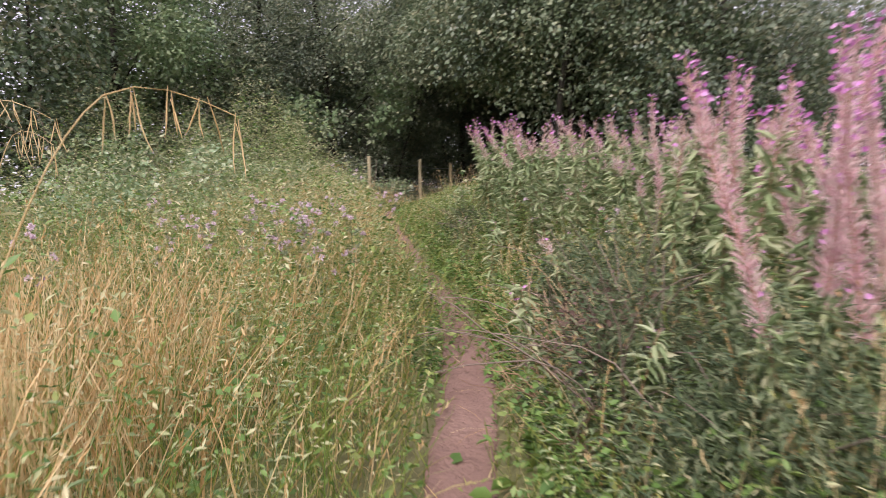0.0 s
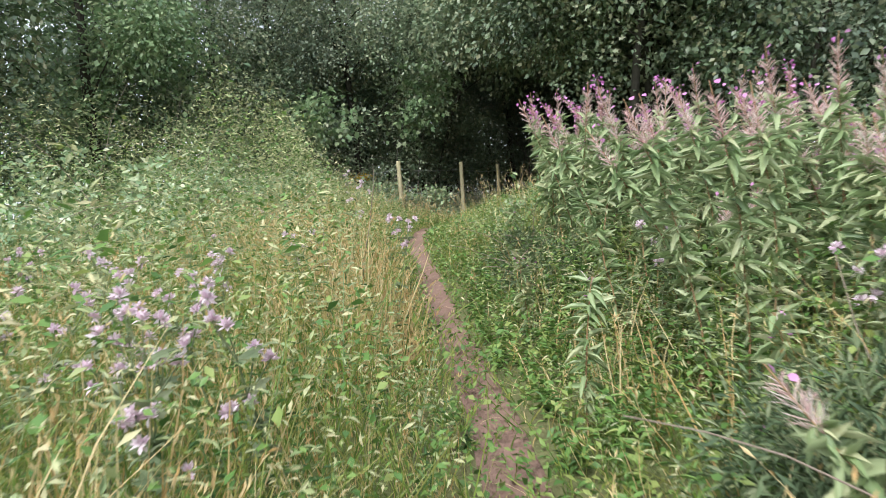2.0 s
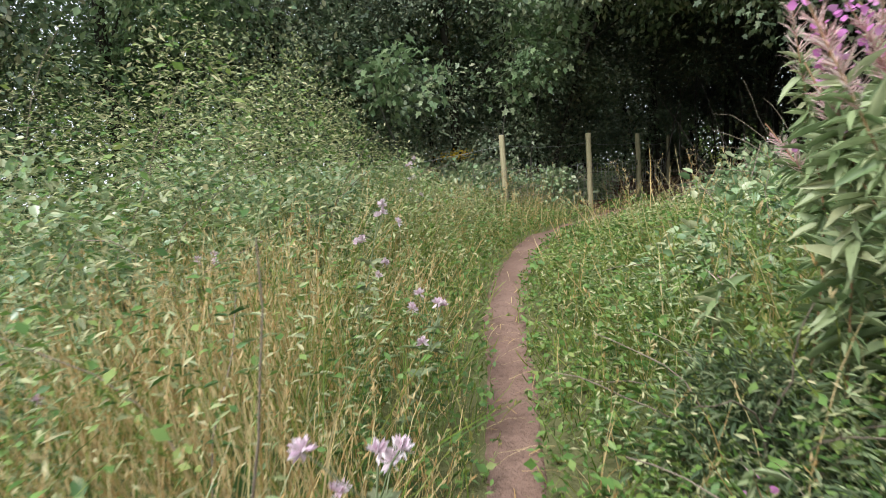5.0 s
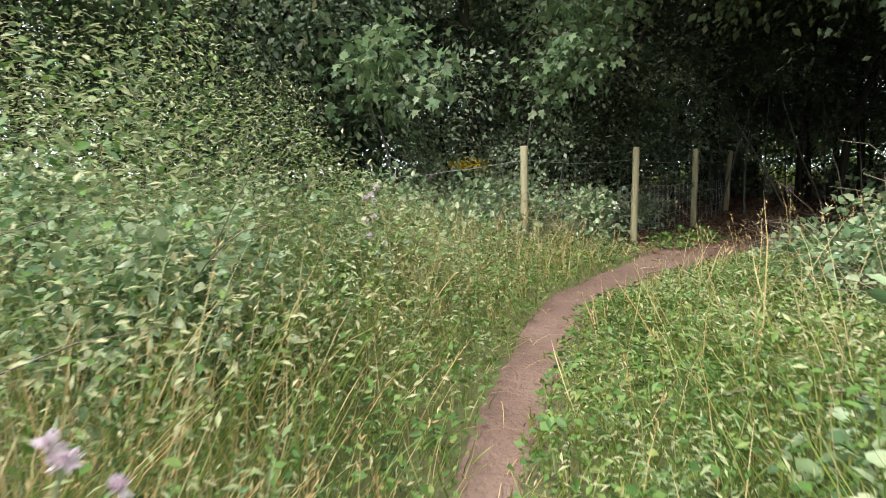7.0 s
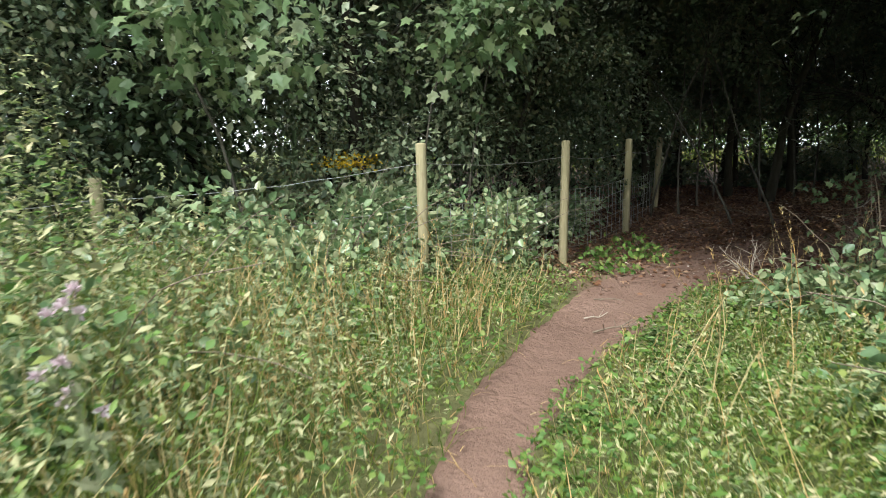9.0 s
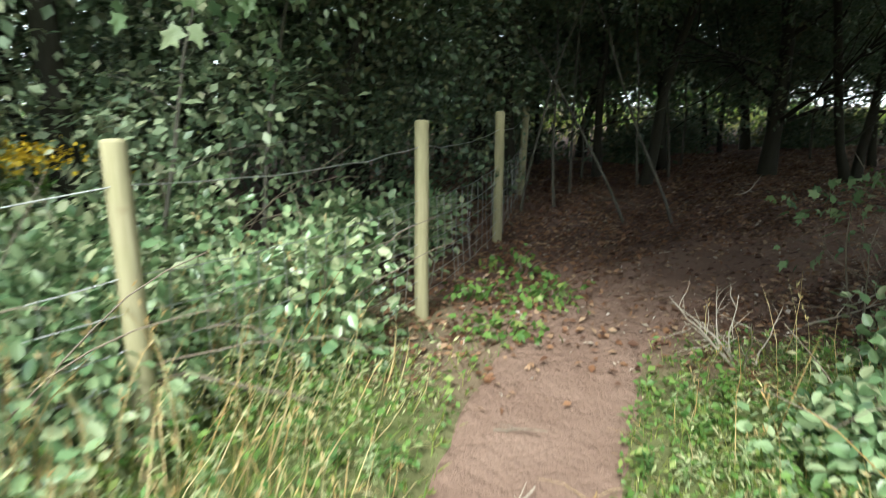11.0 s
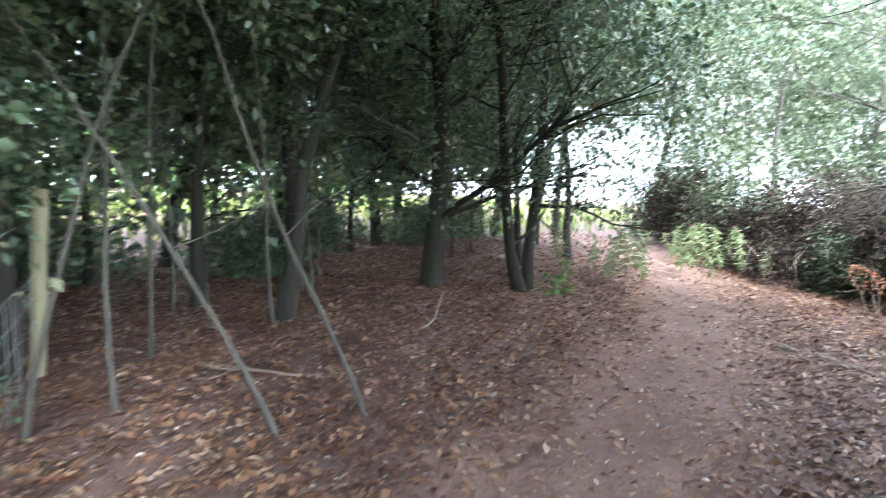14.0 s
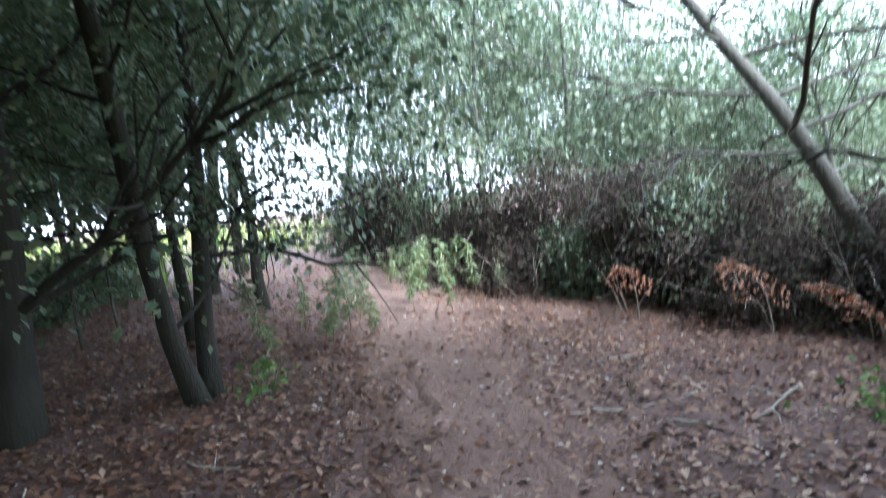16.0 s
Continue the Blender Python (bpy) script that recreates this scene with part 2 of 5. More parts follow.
def part(name, me, parent=None, label="", kind=""):
    ob = new(name, me)
    ob.parent = parent
    return tagged(ob, label, kind=kind) if label or kind else ob


def thing(name, label, category, group="", kind="", at=None):
    ob = new(name)
    if at is not None:
        ob.matrix_basis = at
    return tagged(ob, label, category, group, kind)


LEAF = {
    "diamond": ([(0, 0, 0), (0.5, 0.5, 0.10), (1, 0, 0), (0.5, -0.5, 0.10)], [(0, 1, 2), (0, 2, 3)]),
    "oval": ([(0, 0, 0), (0.28, 0.46, 0.08), (0.68, 0.40, 0.04), (1, 0, -0.12), (0.68, -0.40, 0.04), (0.28, -0.46, 0.08)],
             [(0, 1, 2, 3), (0, 3, 4, 5)]),
    "lance": ([(0, 0, 0), (0.22, 0.5, 0.05), (0.6, 0.38, -0.03), (1, 0, -0.30), (0.6, -0.38, -0.03), (0.22, -0.5, 0.05)],
              [(0, 1, 2, 3), (0, 3, 4, 5)]),
    "blade": ([(0, -0.5, 0), (0, 0.5, 0), (0.4, -0.42, 0.04), (0.4, 0.42, 0.04), (0.75, -0.3, -0.06), (0.75, 0.3, -0.06), (1, 0, -0.22)],
              [(0, 1, 3), (0, 3, 2), (2, 3, 5), (2, 5, 4), (4, 5, 6)]),
    "lobed": ([(0, 0, 0), (0.08, 0.30, 0.02), (0.02, 0.55, 0), (0.35, 0.36, 0.04), (0.55, 0.62, -0.04), (0.62, 0.25, 0.03), (1, 0, -0.12),
               (0.62, -0.25, 0.03), (0.55, -0.62, -0.04), (0.35, -0.36, 0.04), (0.02, -0.55, 0), (0.08, -0.30, 0.02)],
              [(0, 1, 3), (1, 2, 3), (0, 3, 5), (3, 4, 5), (0, 5, 6), (0, 6, 7), (0, 7, 9), (7, 8, 9), (0, 9, 11), (9, 10, 11)]),
}


def unit(a):
    return a / np.maximum(np.linalg.norm(a, axis=-1, keepdims=True), 1e-9)


def leaves(P, D, N, L, W, shape="diamond"):
    """Leaves at P that grow along D, face N, L long and W wide."""
    tv, tf = np.array(LEAF[shape][0], float), np.array(LEAF[shape][1])
    n, k = len(P), len(tv)
    D = unit(D)
    S = unit(np.cross(N, D) + 1e-6)
    U = np.cross(D, S)
    L, W = np.broadcast_to(L, n)[:, None, None], np.broadcast_to(W, n)[:, None, None]
    V = P[:, None] + tv[None, :, 0:1] * L * D[:, None] + tv[None, :, 1:2] * W * S[:, None] + tv[None, :, 2:3] * L * U[:, None]
    F = (tf[None] + (np.arange(n) * k)[:, None, None]).reshape(-1, tf.shape[1])
    return V.reshape(-1, 3), F


def tube(pts, radii, sides=6):
    pts, radii = np.asarray(pts, float), np.broadcast_to(radii, len(pts)).astype(float)
    tang = unit(np.gradient(pts, axis=0))
    ref = np.array([1.0, 0.2, 0.1]) if abs(tang[0] @ np.array([1, 0.2, 0.1])) < 0.8 else np.array([0, 1.0, 0])
    a = unit(np.cross(tang, ref))
    b = np.cross(tang, a)
    ang = np.arange(sides) * 2 * math.pi / sides
    V = pts[:, None] + radii[:, None, None] * (np.cos(ang)[None, :, None] * a[:, None] + np.sin(ang)[None, :, None] * b[:, None])
    i, j = np.meshgrid(np.arange(len(pts) - 1), np.arange(sides), indexing="ij")
    q = np.stack([i * sides + j, i * sides + (j + 1) % sides, (i + 1) * sides + (j + 1) % sides, (i + 1) * sides + j], -1).reshape(-1, 4)
    return V.reshape(-1, 3), q


def wander(start, direction, length, steps, jitter, droop=0.0):
    """A crooked line."""
    p, d = np.array(start, float), unit(np.array(direction, float))
    out = [p]
    for _ in range(steps):
        d = unit(d + RNG.normal(0, jitter, 3) + np.array([0, 0, -droop]))
        p = p + d * length / steps
        out.append(p)
    return np.array(out)


# ---- ground ----
GY = np.array([-400, -30, -3, 0, 3, 5, 6.5, 9, 11.3, 14, 17, 19, 22, 30, 60, 600], float)
GZ = np.array([-3, -2, -0.3, 0.03, 0.38, 0.64, 0.80, 1.2, 1.5, 1.58, 1.68, 1.8, 2.05, 2.4, 3, 3.5])
LINE = np.array([(0, -8), (0, 0), (0.01, 2.3), (0.05, 3.0), (0.1, 3.8), (0.1, 4.3), (0.04, 5.0), (-0.13, 5.9), (-0.26, 6.6), (-0.45, 7.4), (-0.57, 8.0),
                 (-0.74, 8.9), (-0.89, 9.5), (-1.02, 10.2), (-1.07, 11.0), (-1.13, 12.0), (-1.12, 12.8), (-1.0, 13.5), (-0.8, 14.1), (-0.5, 15), (-0.1, 15.9),
                 (0.4, 16.8), (1.1, 17.5), (2.1, 18.0), (3.3, 18.35), (4.5, 18.75), (5.6, 19.2), (6.6, 19.75), (7.6, 20.4), (8.6, 21.1), (9.6, 21.8), (11.5, 23), (17, 27)])
WIDE = np.interp(LINE[:, 1], [0, 3.8, 5, 8, 10, 11, 12.5, 13.5, 14.1, 15, 17, 18, 18.4, 19.2, 20, 23, 27], [0.3, 0.32, 0.24, 0.21, 0.24, 0.28, 0.36, 0.48, 0.6, 0.75, 0.88, 1.0, 0.9, 0.78, 0.82, 0.9, 1.0])
LS = np.concatenate([[0], np.cumsum(np.hypot(*np.diff(LINE, axis=0).T))])
S_FINE = np.arange(0, LS[-1], 0.08)
LX, LY, LW = (np.interp(S_FINE, LS, a) for a in (LINE[:, 0], LINE[:, 1], WIDE))
kern = np.ones(9) / 9
LX[4:-4], LY[4:-4] = np.convolve(LX, kern, "valid"), np.convolve(LY, kern, "valid")


def waves(x, y):
    return (np.sin(1.7 * x + 0.6 * y) + np.sin(2.3 * y - 1.1 * x + 1) + 0.6 * np.sin(4.1 * x + 3.3 * y + 2) + 0.5 * np.sin(6.7 * y - 5.2 * x)) / 3


def path_gap(x, y):
    """Distance to the path's edge (below 0: on it), and on which side (+1: right of the walker)."""
    x, y = np.atleast_1d(x).astype(float), np.atleast_1d(y).astype(float)
    out, side = np.empty(len(x)), np.empty(len(x))
    tx, ty = np.gradient(LX), np.gradient(LY)
    for a in range(0, len(x), 4000):
        dx, dy = x[a:a + 4000, None] - LX, y[a:a + 4000, None] - LY
        d = np.hypot(dx, dy)
        i = d.argmin(1)
        r = np.arange(len(i))
        out[a:a + 4000] = d[r, i] - LW[i] / 2
        side[a:a + 4000] = np.sign(dx[r, i] * ty[i] - dy[r, i] * tx[i])
    return out, side


def gz(x, y):
    x, y = np.asarray(x, float), np.asarray(y, float)
    z = (np.interp(y - 0.6, GY, GZ) + np.interp(y, GY, GZ) + np.interp(y + 0.6, GY, GZ)) / 3
    z = z + np.clip(x, 0, 30) * 0.015 * np.clip((y - 14) / 3, 0, 1)
    return z + 0.025 * waves(x, y)


def woodiness(x, y):
    """1 under the trees, 0 in the meadow."""
    return np.clip((y - 15.6 + 0.5 * np.minimum(x, 2) + 0.8 * waves(x, y)) / 1.6, 0, 1) * np.clip((x + 0.2 * (y - 15) + 2.4) / 0.8, 0, 1)


def axis_steps(lo, hi, step, far):
    near = np.arange(lo, hi + step / 2, step)
    out = np.geomspace(1, far, 14)
    return np.concatenate([lo - out[::-1], near, hi + out])


gx, gy = axis_steps(-8, 12, 0.14, 700), axis_steps(-2, 25, 0.14, 700)
X, Y = np.meshgrid(gx, gy)
gap, _ = path_gap(X.ravel(), Y.ravel())
Zg = gz(X.ravel(), Y.ravel()) - 0.06 * np.clip(0.1 - gap / 0.15, 0, 1) + 0.012 * RNG.normal(0, 1, X.size) * (gap > 0.1)
nx, ny = len(gx), len(gy)
ii, jj = np.meshgrid(np.arange(ny - 1), np.arange(nx - 1), indexing="ij")
gq = np.stack([ii * nx + jj, ii * nx + jj + 1, (ii + 1) * nx + jj + 1, (ii + 1) * nx + jj], -1).reshape(-1, 4)
g_me = smooth(mesh_of("ground", [(np.stack([X.ravel(), Y.ravel(), Zg], -1), gq)], M["ground"]))
attr = g_me.attributes.new("wood_floor", "FLOAT", "POINT")
attr.data.foreach_set("value", woodiness(X.ravel(), Y.ravel()).astype(np.float32))
attr = g_me.attributes.new("bare_earth", "FLOAT", "POINT")
attr.data.foreach_set("value", (np.clip(1.05 - gap / 0.55 + 0.5 * waves(X.ravel() * 3, Y.ravel() * 3), 0, 1)
                                * np.clip(0.25 + woodiness(X.ravel(), Y.ravel()), 0, 1)).astype(np.float32))
tagged(new("ground", g_me), "rough meadow turf giving way to brown woodland leaf mould", "ground", kind="structure")

# footpath: a trodden strip, dished in the middle, with ragged edges
tx, ty = np.gradient(LX), np.gradient(LY)
tl = np.hypot(tx, ty)
nxp, nyp = ty / tl, -tx / tl
U = np.linspace(-1, 1, 15)
in_wood = woodiness(LX, LY)


def ragged(p):
    """Half-width on one side: nearly even in the meadow, wandering in the wood."""
    swing = 0.6 * np.sin(S_FINE * 2.1 + p) + 0.5 * np.sin(S_FINE * 5.3 + 2.7 * p) + 0.3 * np.sin(S_FINE * 11.9 + 1.3 * p)
    return 0.5 * LW * (1.0 + (0.10 + 0.26 * in_wood) * swing + RNG.normal(0, 0.04, len(LW))) + 0.03


rag_l, rag_r = ragged(0.4), ragged(2.2)
off = np.where(U[None] < 0, U[None] * rag_l[:, None], U[None] * rag_r[:, None])
PX, PY = LX[:, None] + off * nxp[:, None], LY[:, None] + off * nyp[:, None]
PZ = gz(PX, PY) - 0.010 + 0.016 * U[None] ** 2 - 0.045 * np.clip((np.abs(U[None]) - 0.8) / 0.2, 0, 1) ** 2 + RNG.normal(0, 0.003, PX.shape)
n, k = PX.shape
ii, jj = np.meshgrid(np.arange(n - 1), np.arange(k - 1), indexing="ij")
pq = np.stack([ii * k + jj, ii * k + jj + 1, (ii + 1) * k + jj + 1, (ii + 1) * k + jj], -1).reshape(-1, 4)
tagged(new("footpath", smooth(mesh_of("footpath", [(np.stack([PX, PY, PZ], -1).reshape(-1, 3), pq)], M["soil"]))),
       "narrow trodden footpath of bare reddish-brown earth", "footpath", kind="structure")

# ---- fence ----
POSTS = [(-5.6, 12.9), (-4.15, 14.2), (-1.92, 15.28), (-0.752, 16.925), (0.09, 18.85), (0.75, 20.9)]
TOPS = [2.65, 2.70, 2.95, 2.993, 3.044, 3.1]
LEAN = [(0, 0), (0.02, 0.0), (-0.02, 0.02), (0.0, 0.0), (0.0, 0.0), (0.03, 0.0)]


def fence_post(x, y, top, lean, r):
    h = top - float(gz(x, y))
    ring = [(-0.3, r), (0, r * 1.02), (h * 0.3, r), (h * 0.6, r * 0.99), (h - 0.012, r * 0.97), (h, r * 0.9), (h + 0.004, r * 0.5), (h + 0.004, 0.001)]
    pts = np.array([(lean[0] * z, lean[1] * z, z) for z, _ in ring])
    v, f = tube(pts, [q for _, q in ring], 14)
    v = v + 0.0025 * np.sin(v[:, 2:3] * 9 + x * 7) * np.array([1, 0.6, 0])
    ob = new("fence_post", smooth(mesh_of("fence_post", [(v, f)], M["post"])))
    ob.matrix_basis = pose(x, y, float(gz(x, y)))
    return tagged(ob, "round weathered pale softwood fence post with a greenish tinge", "fence post", "posts of the stock fence")


for (x, y), top, lean in zip(POSTS, TOPS, LEAN):
    fence_post(x, y, top, lean, 0.047)


def wire_bay(i):
    """The wires between two posts: a plain top wire and stock netting below."""
    (x0, y0), (x1, y1) = POSTS[i], POSTS[i + 1]
    a, b = np.array([x0, y0, TOPS[i]]), np.array([x1, y1, TOPS[i + 1]])
    bay = thing("wire_fence", "slack galvanised stock netting under one plain top wire", "wire fence", "bays of the stock fence",
                at=pose(x0, y0, float(gz(x0, y0))))
    o = np.array([x0, y0, float(gz(x0, y0))])
    s = np.linspace(0, 1, 12)[:, None]

    def strand(name, drop, sag, r):
        p = a + (b - a) * s - np.array([0, 0, 1]) * (drop + sag * 4 * s * (1 - s)) - o
        p[1:-1] += RNG.normal(0, 0.004, (10, 3))
        part(name, mesh_of(name, [tube(p, r, 5)], M["wire"]), bay)
    strand("top_wire", 0.16, 0.05, 0.003)
    for d in (0.50, 0.64, 0.78, 0.91, 1.03, 1.14):
        strand("line_wire", d, 0.05, 0.0022)
    count = int(np.hypot(x1 - x0, y1 - y0) / 0.15)
    for j in range(1, count):
        q = j / count
        c = a + (b - a) * q - np.array([0, 0, 0.2 * q * (1 - q)]) - o
        stay = np.array([c - (0, 0, 0.50), c - (0, 0, 0.8) + RNG.normal(0, 0.012, 3), c - (0, 0, 1.15) + RNG.normal(0, 0.02, 3)])
        part("stay_wire", mesh_of("stay_wire", [tube(stay, 0.0024, 4)], M["wire"]), bay)


for i in range(len(POSTS) - 1):
    wire_bay(i)

# ---- trees ----


def crown_leaves(centres, radii, count, size, shape, squash=0.75, hang=0.25, per=9, ratio=0.62):
    """Clumps of leaves in flat sprays: more at each clump's skin than inside, tilted out and up, with gaps between the sprays."""
    centres, radii = np.asarray(centres, float), np.asarray(radii, float)
    w = radii ** 2 / (radii ** 2).sum()
    m = max(1, count // per)
    idx = RNG.choice(len(centres), m, p=w)
    d = unit(RNG.normal(0, 1, (m, 3)))
    rad = radii[idx] * RNG.uniform(0.3, 1.15, m) ** 0.6
    C = centres[idx] + d * rad[:, None] * np.array([1, 1, squash])
    lay = unit(d * 0.7 + np.array([0, 0, 0.9]) + RNG.normal(0, 0.25, (m, 3)))
    out = unit(d + np.array([0, 0, -hang]) + RNG.normal(0, 0.3, (m, 3)))
    k = np.concatenate([np.arange(m), RNG.integers(0, m, count - m)]) if count > m else np.arange(count) % m
    off = np.clip(RNG.normal(0, 1, (count, 3)), -1.7, 1.7) * size * np.sqrt(per) * 0.6
    off = off - lay[k] * ((off * lay[k]).sum(1) * 0.72)[:, None]
    off = off + out[k] * ((off * out[k]).sum(1) * 0.5)[:, None]
    D = unit(out[k] * 0.7 + unit(off) * 0.6 + RNG.normal(0, 0.4, (count, 3)) + np.array([0, 0, -hang]))
    N = unit(lay[k] + RNG.normal(0, 0.42, (count, 3)))
    L = size * RNG.uniform(0.6, 1.3, count)
    return leaves(C[k] + off, D, N, L, L * ratio, shape)


def grow(base, top, r0, limbs, spread, reach, steps=9, jitter=0.14, twigs=3, first=0.3, droop=0.0, rise=0.35):
    """Trunk and limbs as tubes; also the ends of the limbs and twigs."""
    base, top = np.array(base, float), np.array(top, float)
    h = np.linalg.norm(top - base)
    trunk = wander(base - (0, 0, 0.15), top - base, h, steps, jitter * 0.5)
    rr = np.linspace(r0 * 1.0, r0 * 0.35, len(trunk))
    rr[0] *= 1.35
    rr[1:3] *= RNG.uniform(0.9, 1.08, 2)
    chunks, ends = [tube(trunk, rr, 9)], [trunk[-1]]
    for i in range(limbs):
        q = first + (1 - first) * (i + RNG.uniform(0, 0.8)) / limbs
        k = min(len(trunk) - 2, int(q * (len(trunk) - 1)))
        s = trunk[k] + (trunk[k + 1] - trunk[k]) * RNG.uniform()
        ang = i * 2.4 + RNG.uniform(-0.5, 0.5)
        d = np.array([math.cos(ang) * spread, math.sin(ang) * spread, rise + RNG.uniform(-0.15, 0.4)])
        ln = reach * RNG.uniform(0.6, 1.1)
        limb = wander(s, d, ln, 6, jitter, droop)
        rl = rr[k] * RNG.uniform(0.22, 0.42)
        chunks.append(tube(limb, np.linspace(rl, rl * 0.25, len(limb)), 6))
        ends.append(limb[-1])
        for _ in range(twigs):
            j = RNG.integers(2, len(limb) - 1)
            tw = wander(limb[j], limb[j] - limb[j - 1] + RNG.normal(0, 0.25, 3) * 0.8, ln * RNG.uniform(0.3, 0.6), 5, jitter * 1.3, droop)
            chunks.append(tube(tw, np.linspace(rl * 0.35, rl * 0.1, len(tw)), 4))
            ends.append(tw[-1])
    return chunks, np.array(ends)


def tree(name, label, base, height, r0, crown, leaf, size, count, shape="diamond", bark="bark", limbs=9, spread=1.0, reach=2.0, lean=(0, 0),
         blob=(0.4, 0.8), first=0.3, twigs=3, group="", droop=0.0, rise=0.35, extra=60):
    """crown: (centre z above the base, half-width x, y, half-height)."""
    x, y = base
    z = float(gz(x, y))
    if count > 2500:
        count, size = int(count * 0.72), size * 1.04
    t = thing(name, label, "tree", group, at=pose(x, y, z))
    chunks, ends = grow((0, 0, 0), (lean[0], lean[1], height), r0, limbs, spread, reach, first=first, twigs=twigs, droop=droop, rise=rise)
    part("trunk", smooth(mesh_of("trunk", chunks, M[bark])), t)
    if count:
        cz, ax, ay, az = crown[:4]
        cx, cy = crown[4:6] if len(crown) > 4 else (lean[0] * 0.7, lean[1] * 0.7)
        d = unit(RNG.normal(0, 1, (extra, 3))) * RNG.uniform(0.45, 1.0, (extra, 1)) ** 0.5
        cs = np.concatenate([ends[ends[:, 2] > cz - az], d * np.array([ax, ay, az]) + np.array([cx, cy, cz])])
        rs = RNG.uniform(*blob, len(cs))
        fill = [crown_leaves(cs, rs * 0.7, count // 2, min(0.12, size * 1.45), "diamond")] if count > 2500 else []
        part("crown", mesh_of("crown", [crown_leaves(cs, rs, count, size, shape, per=9 if count > 2500 else 4)] + fill, M[leaf]), t, kind="stuff")
    return t


HAW = "dense dark green hawthorn tree with small leaves at the wood's edge"
ASH = "tall leafy tree with mid-green drooping leaves in the hedge"
# hedge line behind the meadow, beyond the fence
OAK = "oak tree with lobed leaves overhanging the footpath"
for x, y, h, c, leaf, size, cnt, lab, nm in [
        # first tree stands out of view, kept only to close off light
        (-9.4, 11.0, 6.8, (3.0, 2.4, 1.9, 3.5), "hedge_leaf", 0.11, 7000, HAW, "hawthorn_tree"),
        (-6.9, 12.9, 7.2, (3.1, 2.0, 1.6, 3.6), "ash_leaf", 0.105, 20000, ASH, "ash_tree"),
        (-5.9, 15.3, 7.2, (3.3, 1.6, 1.4, 3.6), "oak_leaf", 0.075, 24000, HAW, "hawthorn_tree"),
        (-3.2, 17.6, 7.5, (3.7, 1.9, 1.9, 3.4, 0.2, -0.6), "oak_leaf", 0.085, 20000, HAW, "hawthorn_tree"),
        (-4.6, 16.3, 7.4, (4.5, 1.4, 1.2, 2.5), "hedge_leaf", 0.075, 14000, HAW, "hawthorn_tree"),
        (-1.3, 19.8, 7.5, (4.1, 1.9, 1.8, 3.4), "hedge_leaf", 0.08, 20000, HAW, "hawthorn_tree"),
        (-4.2, 21.2, 8.0, (5.4, 2.4, 2.0, 2.8), "hedge_leaf", 0.13, 12000, HAW, "hawthorn_tree"),
        (-9.5, 16.5, 8.5, (4.4, 2.8, 2.4, 4.2), "ash_leaf", 0.14, 9000, ASH, "ash_tree"),
        (2.9, 13.9, 7.0, (4.2, 2.3, 1.9, 2.2, -0.6, -0.3), "oak_leaf", 0.11, 8500, OAK, "oak_tree"),
        (5.8, 12.6, 7.0, (4.0, 2.4, 2.0, 3.6), "hedge_leaf", 0.10, 13000, HAW, "hawthorn_tree"),
        (0.4, 22.6, 8.0, (5.0, 2.2, 2.0, 3.0), "hedge_leaf", 0.10, 16000, HAW, "hawthorn_tree")]:
    tree(nm, lab, (x, y), h, 0.11, c, leaf, size * 0.76, int(cnt * 1.5), "lobed" if nm == "oak_tree" else "diamond", limbs=10, reach=1.8, group="trees of the wood's edge",
         blob=(0.45, 0.85), extra=90)

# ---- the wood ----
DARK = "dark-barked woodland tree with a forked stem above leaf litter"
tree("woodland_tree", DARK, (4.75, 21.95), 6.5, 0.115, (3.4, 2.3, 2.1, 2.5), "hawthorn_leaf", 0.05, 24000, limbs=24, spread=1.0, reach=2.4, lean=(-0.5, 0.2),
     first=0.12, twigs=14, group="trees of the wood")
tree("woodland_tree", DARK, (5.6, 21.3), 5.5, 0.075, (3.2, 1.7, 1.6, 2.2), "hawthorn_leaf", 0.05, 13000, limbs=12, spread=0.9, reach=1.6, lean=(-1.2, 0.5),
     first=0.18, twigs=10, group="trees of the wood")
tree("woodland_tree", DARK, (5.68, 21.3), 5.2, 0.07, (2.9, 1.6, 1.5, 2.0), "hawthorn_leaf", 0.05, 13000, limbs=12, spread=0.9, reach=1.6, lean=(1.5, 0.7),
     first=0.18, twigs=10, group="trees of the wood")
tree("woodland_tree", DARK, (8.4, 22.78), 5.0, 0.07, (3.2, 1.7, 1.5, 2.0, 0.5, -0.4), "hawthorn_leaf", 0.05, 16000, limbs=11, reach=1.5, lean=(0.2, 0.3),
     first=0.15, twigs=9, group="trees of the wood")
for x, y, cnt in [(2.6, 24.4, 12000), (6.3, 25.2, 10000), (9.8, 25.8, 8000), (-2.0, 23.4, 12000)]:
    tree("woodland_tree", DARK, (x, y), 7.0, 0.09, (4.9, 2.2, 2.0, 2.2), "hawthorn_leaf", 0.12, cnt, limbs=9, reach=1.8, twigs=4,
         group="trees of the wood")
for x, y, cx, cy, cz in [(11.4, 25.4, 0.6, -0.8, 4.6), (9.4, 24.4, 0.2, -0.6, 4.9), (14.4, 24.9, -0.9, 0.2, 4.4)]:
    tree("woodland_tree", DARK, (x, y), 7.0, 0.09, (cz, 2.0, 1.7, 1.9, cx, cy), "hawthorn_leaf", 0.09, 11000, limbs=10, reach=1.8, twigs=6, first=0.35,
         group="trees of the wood")
